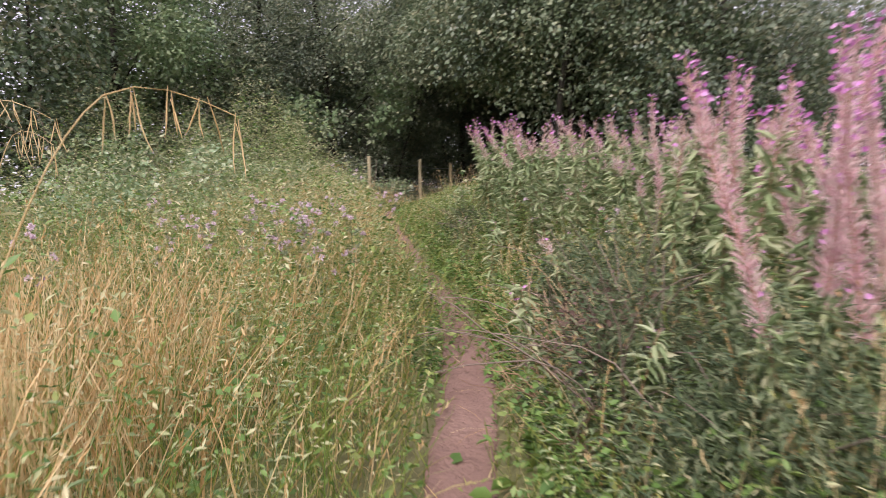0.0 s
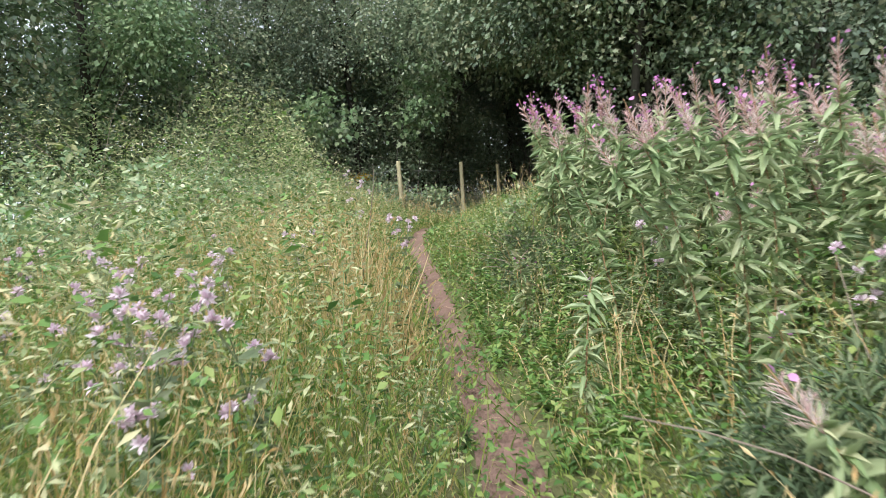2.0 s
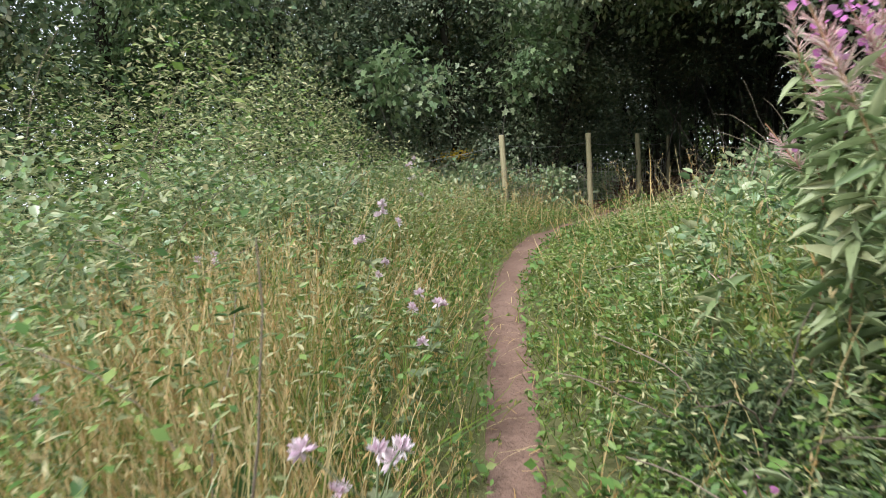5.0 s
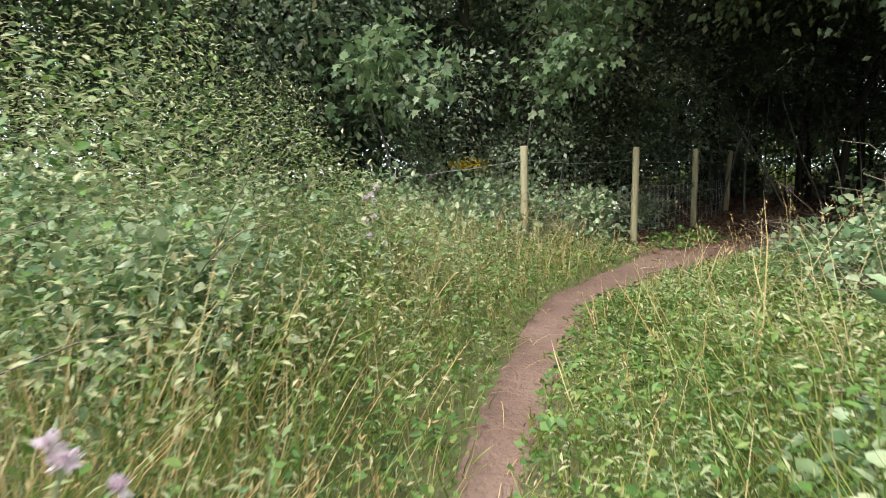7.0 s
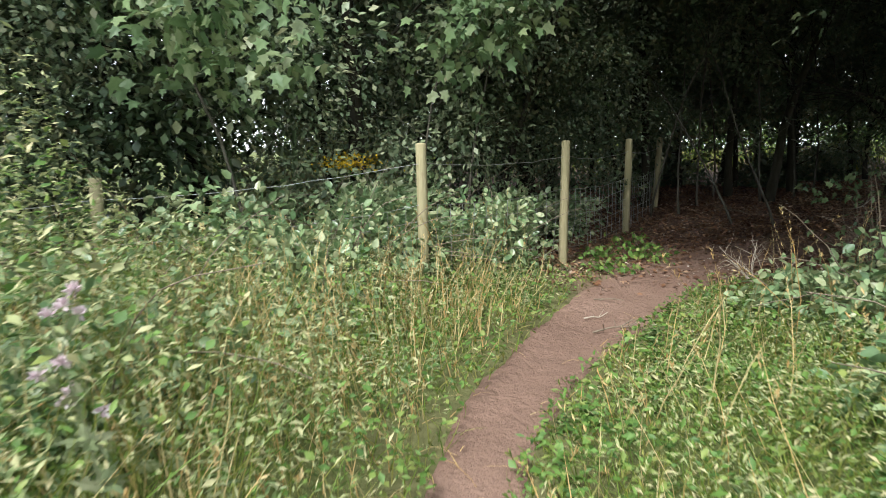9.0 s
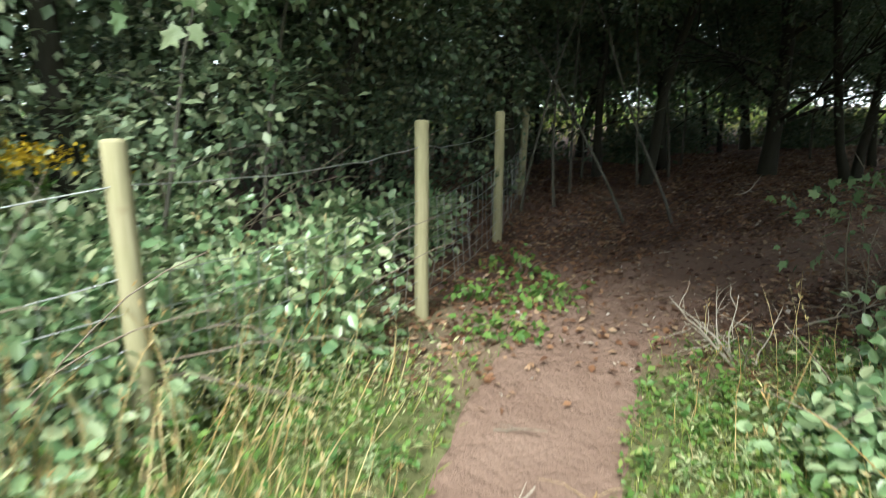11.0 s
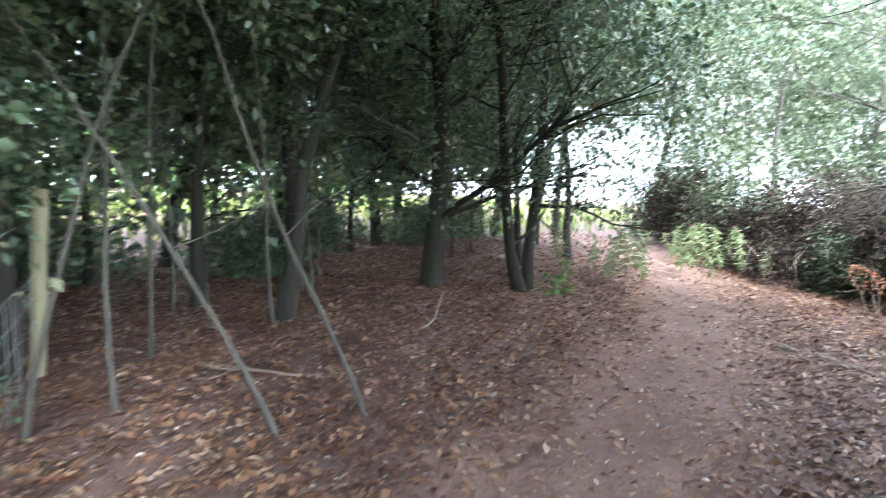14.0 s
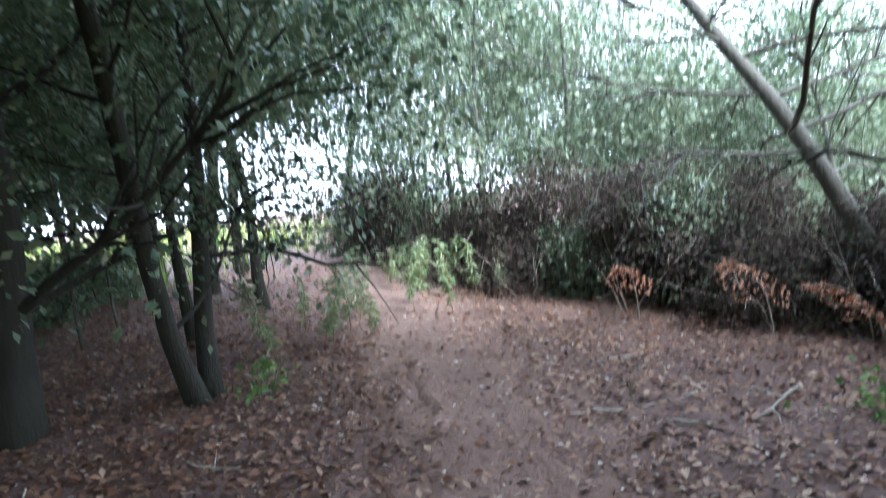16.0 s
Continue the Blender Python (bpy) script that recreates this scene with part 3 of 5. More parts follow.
# canopy over the clearing, from trees rooted beside it
tree("hawthorn_tree", HAW, (3.6, 15.2), 5.8, 0.1, (4.6, 2.2, 2.0, 1.1, -0.6, 1.4), "hawthorn_leaf", 0.12, 13000, limbs=9, reach=2.4, rise=0.5, first=0.45,
     group="trees of the wood's edge")
tree("hawthorn_tree", HAW, (2.6, 21.4), 6.2, 0.08, (5.0, 2.2, 2.2, 1.3, -0.4, -0.6), "hawthorn_leaf", 0.12, 14000, limbs=9, reach=2.2, rise=0.5, first=0.5,
     group="trees of the wood")
tree("hawthorn_tree", HAW, (0.6, 20.9), 6.2, 0.07, (5.2, 1.9, 2.4, 1.3, 0.2, -1.8), "hawthorn_leaf", 0.12, 13000, limbs=9, reach=2.2, rise=0.5, first=0.5,
     group="trees of the wood")
tree("hawthorn_tree", HAW, (6.9, 22.5), 5.6, 0.06, (3.7, 1.9, 1.7, 1.2, 0.1, -1.6), "hawthorn_leaf", 0.07, 14000, limbs=10, reach=2.0, rise=0.5, first=0.45,
     group="trees of the wood")
# thickets that close the wood behind
THK = "dense dark thicket of holly and hawthorn stems and leaves"
for x, y, w, cz, az in [(-3.4, 21.8, 1.6, 2.6, 3.0), (-1.6, 22.4, 1.5, 2.6, 3.0), (0.2, 24.6, 1.5, 2.8, 3.0), (1.8, 25.6, 1.5, 3.0, 2.9), 
                        (-2.6, 25.2, 1.8, 3.0, 3.2), (3.9, 26.6, 1.8, 2.6, 2.5), (6.2, 27.4, 1.8, 2.6, 2.5), (8.6, 28.2, 1.8, 2.6, 2.5), (-8.2, 14.6, 1.6, 2.8, 3.2),
                        (4.6, 13.6, 1.5, 2.4, 2.6), (7.2, 13.0, 1.6, 2.2, 2.4), (4.4, 11.9, 1.3, 2.2, 2.4), (-0.2, 22.9, 1.3, 2.4, 2.7), (-11.5, 19.6, 1.8, 3.0, 3.4), (-7.3, 25.2, 1.7, 3.0, 3.2), (-5.9, 24.4, 1.6, 3.0, 3.2), (-4.6, 25.4, 1.8, 3.0, 3.4), (1.6, 23.6, 1.4, 2.3, 2.2),
                        # last one, at (6.0, 14.6), is added to block light from the right
                        (3.4, 24.9, 1.6, 2.4, 2.0), (5.4, 25.2, 1.5, 2.4, 2.0), (7.3, 25.9, 1.5, 2.4, 2.0), (9.0, 26.4, 1.3, 2.6, 2.2), (2.6, 23.4, 1.3, 2.1, 2.2), (0.9, 24.0, 1.3, 2.1, 2.2), (3.9, 23.9, 1.1, 2.2, 1.9), (6.0, 14.6, 1.3, 2.6, 2.4)]:
    if y > 23 and x > 1:  # bare stems below, with the field showing under the leaves
        cz, az = cz + 0.6, min(az, 1.8)
    tree("thicket_tree", THK, (x, y), cz + az * 0.9, 0.05, (cz, w, w, az), "hawthorn_leaf", 0.095, 7000, limbs=12, reach=1.3, twigs=3, first=0.1,
         blob=(0.4, 0.7), extra=50, group="thickets round the wood")
# unseen roof: crowns above the view, added to shade the clearing
for x, y, cx, cy in [(4.7, 15.5, -0.3, 2.2), (2.8, 15.9, -0.6, 1.6), (3.4, 22.6, -0.4, -2.6)]:
    tree("hawthorn_tree", HAW, (x, y), 6.6, 0.08, (5.2, 2.3, 2.1, 0.9, cx, cy), "hawthorn_leaf", 0.13, 9000, limbs=9, reach=2.4, rise=0.6, first=0.6,
         group="trees of the wood")
tree("hawthorn_tree", HAW, (-1.7, 18.7), 6.8, 0.05, (5.6, 1.7, 1.7, 1.2, 1.8, -1.2), "hawthorn_leaf", 0.055, 20000, limbs=9, reach=2.2, rise=0.5, first=0.45,
     group="trees of the wood's edge")
for x, y, h, w, cz, az, cnt in [(-0.9, 19.4, 4.2, 1.1, 2.1, 1.7, 15000), (-1.9, 19.0, 4.4, 1.1, 2.4, 1.9, 12000), (0.2, 20.7, 4.4, 1.0, 2.5, 1.8, 12000)]:
    tree("hawthorn_tree", HAW, (x, y), h, 0.04, (cz, w, w, az), "hawthorn_leaf", 0.05, cnt, limbs=14, reach=1.2, twigs=6, first=0.15,
         blob=(0.3, 0.55), group="trees of the wood's edge")
# this high oak crown is added to keep sun off the wood's floor
tree("oak_tree", OAK, (2.7, 15.3), 7.5, 0.12, (6.0, 2.3, 1.9, 1.1, -1.3, 0.3), "oak_leaf", 0.09, 20000, limbs=12, reach=2.6, rise=0.5, first=0.55,
     group="trees of the wood's edge", extra=90)
tree("oak_tree", OAK, (3.3, 16.5), 7.0, 0.11, (3.9, 2.1, 1.4, 0.85, -2.5, -1.0), "oak_leaf", 0.08, 21000, limbs=10, reach=2.4, rise=0.5, first=0.55,
     group="trees of the wood's edge", extra=90)
for x, y, cz, w, az in [(-6.9, 16.9, 2.6, 1.2, 2.4), (-5.3, 17.7, 3.2, 1.1, 1.6), (-4.85, 15.8, 2.3, 0.7, 1.4), (-3.9, 18.6, 3.2, 1.2, 1.8), (-7.8, 16.0, 2.6, 1.3, 2.4), (-8.0, 9.4, 2.3, 1.5, 2.5), (-9.6, 8.2, 2.3, 1.6, 2.5), (-7.6, 10.8, 2.3, 1.3, 2.4), (-2.9, 20.2, 2.6, 1.3, 2.4)]:
    tree("thicket_tree", THK, (x, y), cz + az, 0.05, (cz, w, w, az), "hawthorn_leaf", 0.11, 7500, limbs=12, reach=1.2, twigs=5, first=0.1,
         blob=(0.35, 0.65), extra=70, group="thickets round the wood")
for x, y, w, cz, az in [(7.0, 25.6, 1.0, 2.4, 2.1), (8.4, 25.8, 1.0, 2.3, 2.1), (9.7, 26.1, 1.0, 2.3, 2.1), (10.8, 26.6, 0.8, 2.3, 2.0), (5.6, 24.9, 0.9, 2.3, 2.0)]:
    cz, az = cz + 0.7, 1.8
    tree("thicket_tree", THK, (x, y), cz + az * 0.9, 0.05, (cz, w, w, az), "hawthorn_leaf", 0.10, 8000, limbs=12, reach=1.1, twigs=5, first=0.1,
         blob=(0.35, 0.6), extra=70, group="thickets round the wood")
# more high crowns added overhead to darken the wood's floor
for x, y, cx, cy, cz in [(4.0, 15.8, -1.0, 2.6, 5.4), (2.2, 22.2, -0.6, -3.2, 5.6), (-0.9, 21.0, 0.9, -1.2, 5.4)]:
    tree("hawthorn_tree", HAW, (x, y), 6.8, 0.07, (cz, 2.2, 2.0, 0.9, cx, cy), "hawthorn_leaf", 0.13, 10000, limbs=10, reach=2.2, rise=0.6, first=0.55,
         group="trees of the wood")
tree("hawthorn_tree", HAW, (2.5, 13.1), 6.4, 0.09, (4.1, 1.8, 1.6, 1.0, -1.1, 0.7), "hawthorn_leaf", 0.085, 15000, limbs=11, reach=2.0, rise=0.5, first=0.45,
     group="trees of the wood's edge")
# large-leaved saplings at the fence
for x, y, h, cx, cy, cz, w, cnt in [(-2.35, 16.7, 2.9, 0.7, -0.4, 2.45, 0.5, 420), (-3.4, 15.1, 2.8, 0.3, -0.5, 2.2, 0.6, 500), (-1.9, 17.3, 3.4, 0.5, -0.8, 3.1, 0.7, 600)]:
    tree("sycamore_sapling", "young sycamore with broad bright green lobed leaves by the fence", (x, y), h, 0.02, (cz, w, w, 0.4, cx, cy), "ash_leaf", 0.13, cnt, "lobed",
         bark="bark_grey", limbs=7, reach=0.8, first=0.4, twigs=3, blob=(0.18, 0.32), extra=14, group="young sycamores by the fence")
# tree with bare spreading limbs at the open side
tree("spreading_tree", "dark tree with bare spreading limbs and few leaves", (7.2, 16.0), 6.0, 0.12, (4.2, 2.0, 1.8, 1.5), "oak_leaf", 0.07, 1800, limbs=24, reach=2.9,
     twigs=16, first=0.25, rise=0.25, extra=20, blob=(0.3, 0.6), lean=(-1.3, 1.5))
# pale young trees beyond the clearing
for x, y, h in [(10.6, 20.7, 5.2), (11.9, 19.6, 5.4), (12.6, 21.8, 6.2), (11.4, 18.2, 3.0), (14.5, 18.0, 3.4), (13.0, 16.0, 3.6), (15.5, 21.0, 6.0), (14.6, 23.2, 6.4), (11.0, 16.2, 3.4), (13.4, 19.6, 4.4)]:
    tree("young_tree", "slim young tree with pale green airy leaves beyond the path", (x, y), h, 0.05, (h * 0.58, 1.4, 1.3, h * 0.42), "pale_leaf", 0.062, 10500,
         bark="bark_grey", limbs=14, reach=1.6, twigs=6, first=0.2, blob=(0.3, 0.6), extra=60, rise=0.7, group="young trees beyond the clearing")
for x, y, h in [(16.3, 24.6, 8.5), (17.4, 23.0, 9.0), (17.0, 21.2, 8.6), (18.6, 19.0, 4.0), (16.8, 17.6, 3.2), (17.6, 15.4, 3.2), (15.6, 14.0, 3.2)]:
    tree("young_tree", "leafy pale green tree standing behind the hedge bank", (x, y), h, 0.07, (h * 0.55, 1.7, 1.6, h * 0.45), "pale_leaf", 0.12, 9000,
         bark="bark_grey", limbs=14, reach=1.7, twigs=4, first=0.2, blob=(0.45, 0.8), extra=70, rise=0.7, group="trees behind the hedge bank")
tree("spreading_tree", "dark tree with bare spreading limbs and few leaves", (8.5, 16.2), 5.6, 0.10, (3.8, 2.0, 1.8, 1.5), "oak_leaf", 0.06, 2400, limbs=26, reach=2.8,
     twigs=18, first=0.3, rise=0.2, extra=20, blob=(0.3, 0.6), lean=(0.2, 1.4), bark="bark_grey")
# saplings
for x, y, lx, ly, h in [(1.64, 19.4, -0.9, 0.6, 3.6), (2.16, 19.37, -1.2, 0.5, 3.4), (1.0, 20.1, -0.5, 0.3, 3.8), (0.55, 20.0, 0.2, 0.4, 3.6), (1.4, 20.9, 0.2, 0.2, 4.0),
                        (2.5, 21.3, -0.3, 0.2, 4.0), (3.2, 21.9, 0.2, 0.3, 4.2), (1.9, 22.0, 0, 0.2, 4.4), (3.9, 23.0, 0.2, 0.2, 4.5), (6.6, 23.6, 0.1, 0.2, 4.2),
                        (7.4, 24.0, -0.1, 0.2, 4.2), (9.1, 23.6, 0.3, 0.1, 4.0)]:
    tree("sapling", "thin grey-green leaning sapling stem in the leaf litter", (x, y), h, 0.018, (3.0, 0.9, 0.9, 0.8), "hawthorn_leaf", 0.055, 900,
         bark="bark_grey", limbs=7, reach=0.9, lean=(lx, ly), first=0.35, twigs=4, blob=(0.2, 0.4), group="saplings in the wood", extra=10)


# ---- undergrowth ----


def up_leaves(x, y, z, size, shape, flat=0.9, ratio=0.5):
    n = len(x)
    P = np.stack([x, y, z], -1)
    a = RNG.uniform(0, 2 * math.pi, n)
    D = np.stack([np.cos(a), np.sin(a), RNG.normal(0.15, 0.45, n)], -1)
    N = np.stack([RNG.normal(0, 0.5, n), RNG.normal(0, 0.5, n), np.full(n, flat)], -1)
    L = size * RNG.uniform(0.45, 1.0, n) ** 1.0 * np.clip(np.exp(RNG.normal(0, 0.34, n)), 0.4, 1.25) * 1.2
    return leaves(P, D, N, L, L * ratio * RNG.uniform(0.55, 1.35, n), shape)


def scatter(count, box, keep):
    """Random places in a box, thinned by keep(x, y, gap, side), which gives a chance from 0 to 1."""
    x, y = RNG.uniform(box[0], box[1], count), RNG.uniform(box[2], box[3], count)
    d, side = path_gap(x, y)
    ok = RNG.uniform(0, 1, count) < keep(x, y, d, side)
    return x[ok], y[ok], d[ok], side[ok]


def sward(x, y, d, side):
    """Height of the low herbage: rising away from the path."""
    left = np.clip(0.16 + np.interp(y, [0, 3, 4.5, 7.5, 9, 12.5, 14], [0.8, 0.9, 1.35, 1.4, 0.95, 0.85, 0.5]) * d, 0, np.interp(y, [0, 4, 6.5, 8, 9.5, 12.3, 14], [0.9, 1.0, 1.0, 1.3, 1.8, 1.8, 0.8]))
    left = left * np.interp(y, [0, 9, 13, 15, 17], [0.95, 1.0, 0.9, 0.6, 0.35])
    right = np.clip(0.18 + 0.55 * d, 0, 0.85) * np.interp(y, [0, 4, 9, 11, 13, 15.5], [1.0, 1.0, 0.9, 0.55, 0.45, 0.3])
    return np.where(side < 0, left, right) * (1 + 0.36 * waves(x * 1.3, y * 1.3) + 0.28 * waves(x * 4.1, y * 4.1))


MEADOW = (-6.5, 4.5, 0.6, 16.5)


def open_ground(x, y, d, side):
    return (d > np.interp(y, [3.5, 4.2, 6.3, 7.5], [-0.02, -0.15, -0.10, -0.03])) * (1 - np.clip(woodiness(x, y) * 1.3, 0, 1)) * np.interp(np.abs(x + 0.5), [0, 3, 6], [1, 0.7, 0.25])


def golden(x, y, d, side):
    """Where dry grass takes over."""
    a = np.clip((d - 0.85) * 2.4, 0, 1) * np.clip((3.6 - y) / 0.9, 0, 1) * (side < 0)
    b = 1.3 * np.exp(-((d - 0.42) / 0.3) ** 2) * np.clip((y - 5.5) / 0.5, 0, 1) * np.clip((7.9 - y) / 0.9, 0, 1) + 0.8 * np.exp(-((x + 1.9) / 0.6) ** 2 - ((y - 8.4) / 1.0) ** 2)
    c = 0.25 * np.exp(-((x + 2.3) / 0.9) ** 2 - ((y - 13.3) / 1.2) ** 2) + 0.3 * np.exp(-((x + 1.6) / 0.4) ** 2 - ((y - 14.6) / 0.5) ** 2)
    return np.clip(a + (b + c) * (side < 0) + np.interp(y, [8, 9.5], [0.10, 0.04]) + np.interp(y, [8, 9.5], [0.16, 0.06]) * (side < 0) * (waves(x * 2, y * 2) > 0.1), 0, 1)


def weed_cloud(name, label, count, mat, size, shape, keep, lift=1.0, ratio=0.5):
    x, y, d, side = scatter(count, MEADOW, keep)
    z = gz(x, y) + sward(x, y, d, side) * lift * RNG.uniform(0, 1, len(x)) ** 0.55 + 0.01
    tagged(new(name, mesh_of(name, [up_leaves(x, y, z, size, shape, ratio=ratio)], M[mat])), label, "undergrowth", kind="stuff")


weed_cloud("low_weeds", "low green nettles and weeds along the footpath", 190000, "weed", 0.043, "diamond",
           lambda x, y, d, s: open_ground(x, y, d, s) * np.where(s < 0, 0.75, 1.0) * (1 - 0.9 * golden(x, y, d, s)), ratio=0.55)
weed_cloud("pale_weeds", "pale yellow-green seeding weeds in the rough meadow", 400000, "weed_pale", 0.040, "diamond",
           lambda x, y, d, s: open_ground(x, y, d, s) * np.where(s < 0, 1.0, np.interp(y, [3, 8], [0.45, 0.8])) * np.clip(d * 2.0, 0, 1) * (1 - 0.88 * golden(x, y, d, s)) * np.where(waves(x * 2.3, y * 2.3) > 0.2, 0.3, 1.0), 1.08, 0.26)
weed_cloud("tall_weeds", "tall pale seeding weeds heaped over the brambles", 150000, "weed_pale", 0.05, "diamond",
           lambda x, y, d, s: open_ground(x, y, d, s) * (s < 0) * np.clip((d - 0.25) * 2.5, 0, 1) * np.clip((y - 8.0) / 1.5, 0, 1) * np.clip((13.6 - y) / 1.0, 0, 1), 1.12, 0.35)
weed_cloud("broad_weeds", "broad-leaved docks and young willowherb beside the path", 7000, "weed", 0.062, "oval",
           lambda x, y, d, s: open_ground(x, y, d, s) * np.where(s < 0, 0.2, np.interp(y, [7, 10], [1.0, 0.4])) * (1 - golden(x, y, d, s)), 0.9, 0.36)


def grass(name, label, count, mat, height, width, keep, lean=0.25, heads=0.0):
    x, y, d, side = scatter(count, MEADOW, keep)
    n = len(x)
    P = np.stack([x, y, gz(x, y) - 0.02], -1)
    drift = np.stack([np.sin(x * 1.3 + y), np.cos(y * 1.1 - x), np.zeros(n)], -1) * 0.18
    D = unit(np.stack([RNG.normal(0, lean, n), RNG.normal(0, lean, n), np.ones(n)], -1) + drift)
    N = unit(np.stack([RNG.normal(0, 1, n), RNG.normal(0, 1, n), np.full(n, 0.1)], -1))
    L = height(x, y, d, side) * RNG.uniform(0.55, 1.15, n)
    chunks = [leaves(P, D, N, L, width * RNG.uniform(0.6, 1.4, n), "blade")]
    if heads:
        pick = np.flatnonzero(RNG.uniform(0, 1, n) < heads)
        pick = np.repeat(pick, 7)
        q = RNG.uniform(0.74, 1.0, len(pick))
        S = unit(np.cross(N[pick], D[pick]))
        Uv = np.cross(D[pick], S)
        C = P[pick] + D[pick] * (L[pick] * q)[:, None] + Uv * (L[pick] * np.interp(q, [0.7, 1], [-0.05, -0.22]))[:, None]
        dd = D[pick] + RNG.normal(0, 0.35, (len(pick), 3))
        chunks.append(leaves(C, dd, RNG.normal(0, 1, (len(pick), 3)), 0.035, 0.008, "diamond"))
    tagged(new(name, mesh_of(name, chunks, M[mat])), label, "grass", kind="stuff")


def dry_height(x, y, d, side):
    tuft = 0.32 * np.exp(-((d - 0.52) / 0.22) ** 2) * np.clip((y - 5.5) / 0.5, 0, 1) * np.clip((7.9 - y) / 0.9, 0, 1) * (side < 0)
    return tuft + np.clip(0.26 + 0.8 * d, 0, 0.98) * np.interp(y, [0, 4, 5, 9, 16], [1.15, 1.1, 0.9, 1.0, 0.85])


grass("dry_grass", "tall golden dry meadow grass gone to seed", 120000, "dry_grass", dry_height, 0.006,
      lambda x, y, d, s: open_ground(x, y, d, s) * (d > 0.1) * golden(x, y, d, s), 0.26, 0.3)
grass("green_grass", "green and yellowing grass blades among the weeds", 80000, "green_grass",
      lambda x, y, d, s: np.clip(sward(x, y, d, s) * 1.15, 0.08, 1.0), 0.006, lambda x, y, d, s: open_ground(x, y, d, s) * np.where((s > 0) & (y > 8.5), 1.0, 0.5), 0.5, 0.15)



def shoots(name, label, count, mat, keep, size, whorls=11, lift=1.0):
    """Upright leafy shoots: a thin stem each with narrow leaves round it, longest low down."""
    x, y, d, side = scatter(count, MEADOW, keep)
    n = len(x)
    h = np.clip(sward(x, y, d, side) * lift * RNG.uniform(0.7, 1.15, n), 0.12, 1.3)
    root = np.stack([x, y, gz(x, y) - 0.02], -1)
    axis = unit(np.stack([RNG.normal(0, 0.2, n), RNG.normal(0, 0.2, n), np.ones(n)], -1))
    i = np.repeat(np.arange(n), whorls * 2)
    q = np.tile(np.repeat(np.linspace(0.25, 1.0, whorls), 2), n)
    a = np.tile(np.arange(whorls * 2) * 2.4, n) + RNG.uniform(0, 6.283, n)[i]
    P = root[i] + axis[i] * (h[i] * q)[:, None]
    D = np.stack([np.cos(a), np.sin(a), 0.15 + 0.9 * (q - 0.5)], -1) + RNG.normal(0, 0.2, (len(i), 3))
    L = size * RNG.uniform(0.7, 1.25, len(i)) * np.interp(q, [0.25, 0.5, 1], [0.9, 1.15, 0.55])
    N = np.array([0, 0, 1.0]) + RNG.normal(0, 0.25, (len(i), 3))
    chunks = [leaves(root, axis, RNG.normal(0, 1, (n, 3)) + (0, 0, 0.01), h, 0.006, "blade"), leaves(P, D, N, L, L * 0.27, "lance")]
    tagged(new(name, mesh_of(name, chunks, M[mat])), label, "undergrowth", kind="stuff")


shoots("willowherb_shoots", "leafy green willowherb shoots crowding the path's edge", 5200, "weed",
       lambda x, y, d, s: open_ground(x, y, d, s) * (s > 0) * (d > 0.06) * np.clip(1.4 - 0.5 * d, 0.2, 1) * np.interp(y, [7.5, 9.5], [1.0, 0.22]), 0.075)
shoots("pale_shoots", "pale leafy willowherb shoots among the seeding weeds", 3600, "fireweed_leaf",
       lambda x, y, d, s: open_ground(x, y, d, s) * np.where(s > 0, 0.8, np.interp(y, [4, 9], [0.4, 1.0])) * np.clip(d * 2, 0, 1) * (waves(x * 1.6, y * 1.6) > -0.1), 0.058, lift=1.1)
shoots("nettle_shoots", "dark green nettles standing in patches by the path", 5200, "nettle",
       lambda x, y, d, s: open_ground(x, y, d, s) * (d > 0.05) * np.where(s < 0, 0.8, 0.5) * (waves(x * 1.1 + 3, y * 1.1) > 0.05) * (1 - 0.8 * golden(x, y, d, s)) * np.where(y > 8.5, 0.3, 1.0), 0.058, lift=0.85)

# ---- brambles and bushes ----


def bush(name, label, category, x, y, w, l, h, leaf, size, count, shape="oval", cane="twig", canes=10, group="", ratio=0.66):
    """A mound of leaves over arching canes."""
    z = float(gz(x, y))
    b = thing(name, label, category, group, at=pose(x, y, z, 0, 0, RNG.uniform(0, 360)))
    d = unit(RNG.normal(0, 1, (26, 3)))
    cs = d * np.array([w, l, 0]) * RNG.uniform(0.1, 0.85, (26, 1)) ** 0.6
    cs[:, 2] = h * (1 - 0.65 * np.clip(np.hypot(cs[:, 0] / w, cs[:, 1] / l), 0, 1) ** 2) * RNG.uniform(0.12, 0.85, 26)
    P_chunk = crown_leaves(cs, RNG.uniform(0.22, 0.36, 26) * min(1.2, max(w, h)), count, size, shape, 0.8, 0.1, 7, ratio)
    v = P_chunk[0].reshape(count, -1, 3)
    v[..., 2] += np.maximum(0, 0.02 - v[..., 2].min(1))[:, None]
    part("foliage", mesh_of("foliage", [(v.reshape(-1, 3), P_chunk[1])], M[leaf]), b, kind="stuff")
    ch = []
    for _ in range(canes):
        a = RNG.uniform(0, 2 * math.pi)
        p = wander((0.2 * w * math.cos(a), 0.2 * l * math.sin(a), 0), (math.cos(a) * 0.5, math.sin(a) * 0.5, 1.1), h * 1.5, 9, 0.12, 0.14)
        p[:, 2] = np.maximum(p[:, 2], 0.0)
        ch.append(tube(p, np.linspace(0.006, 0.002, len(p)), 4))
    part("cane_tangle", mesh_of("cane_tangle", ch, M[cane]), b, kind="stuff")
    return b


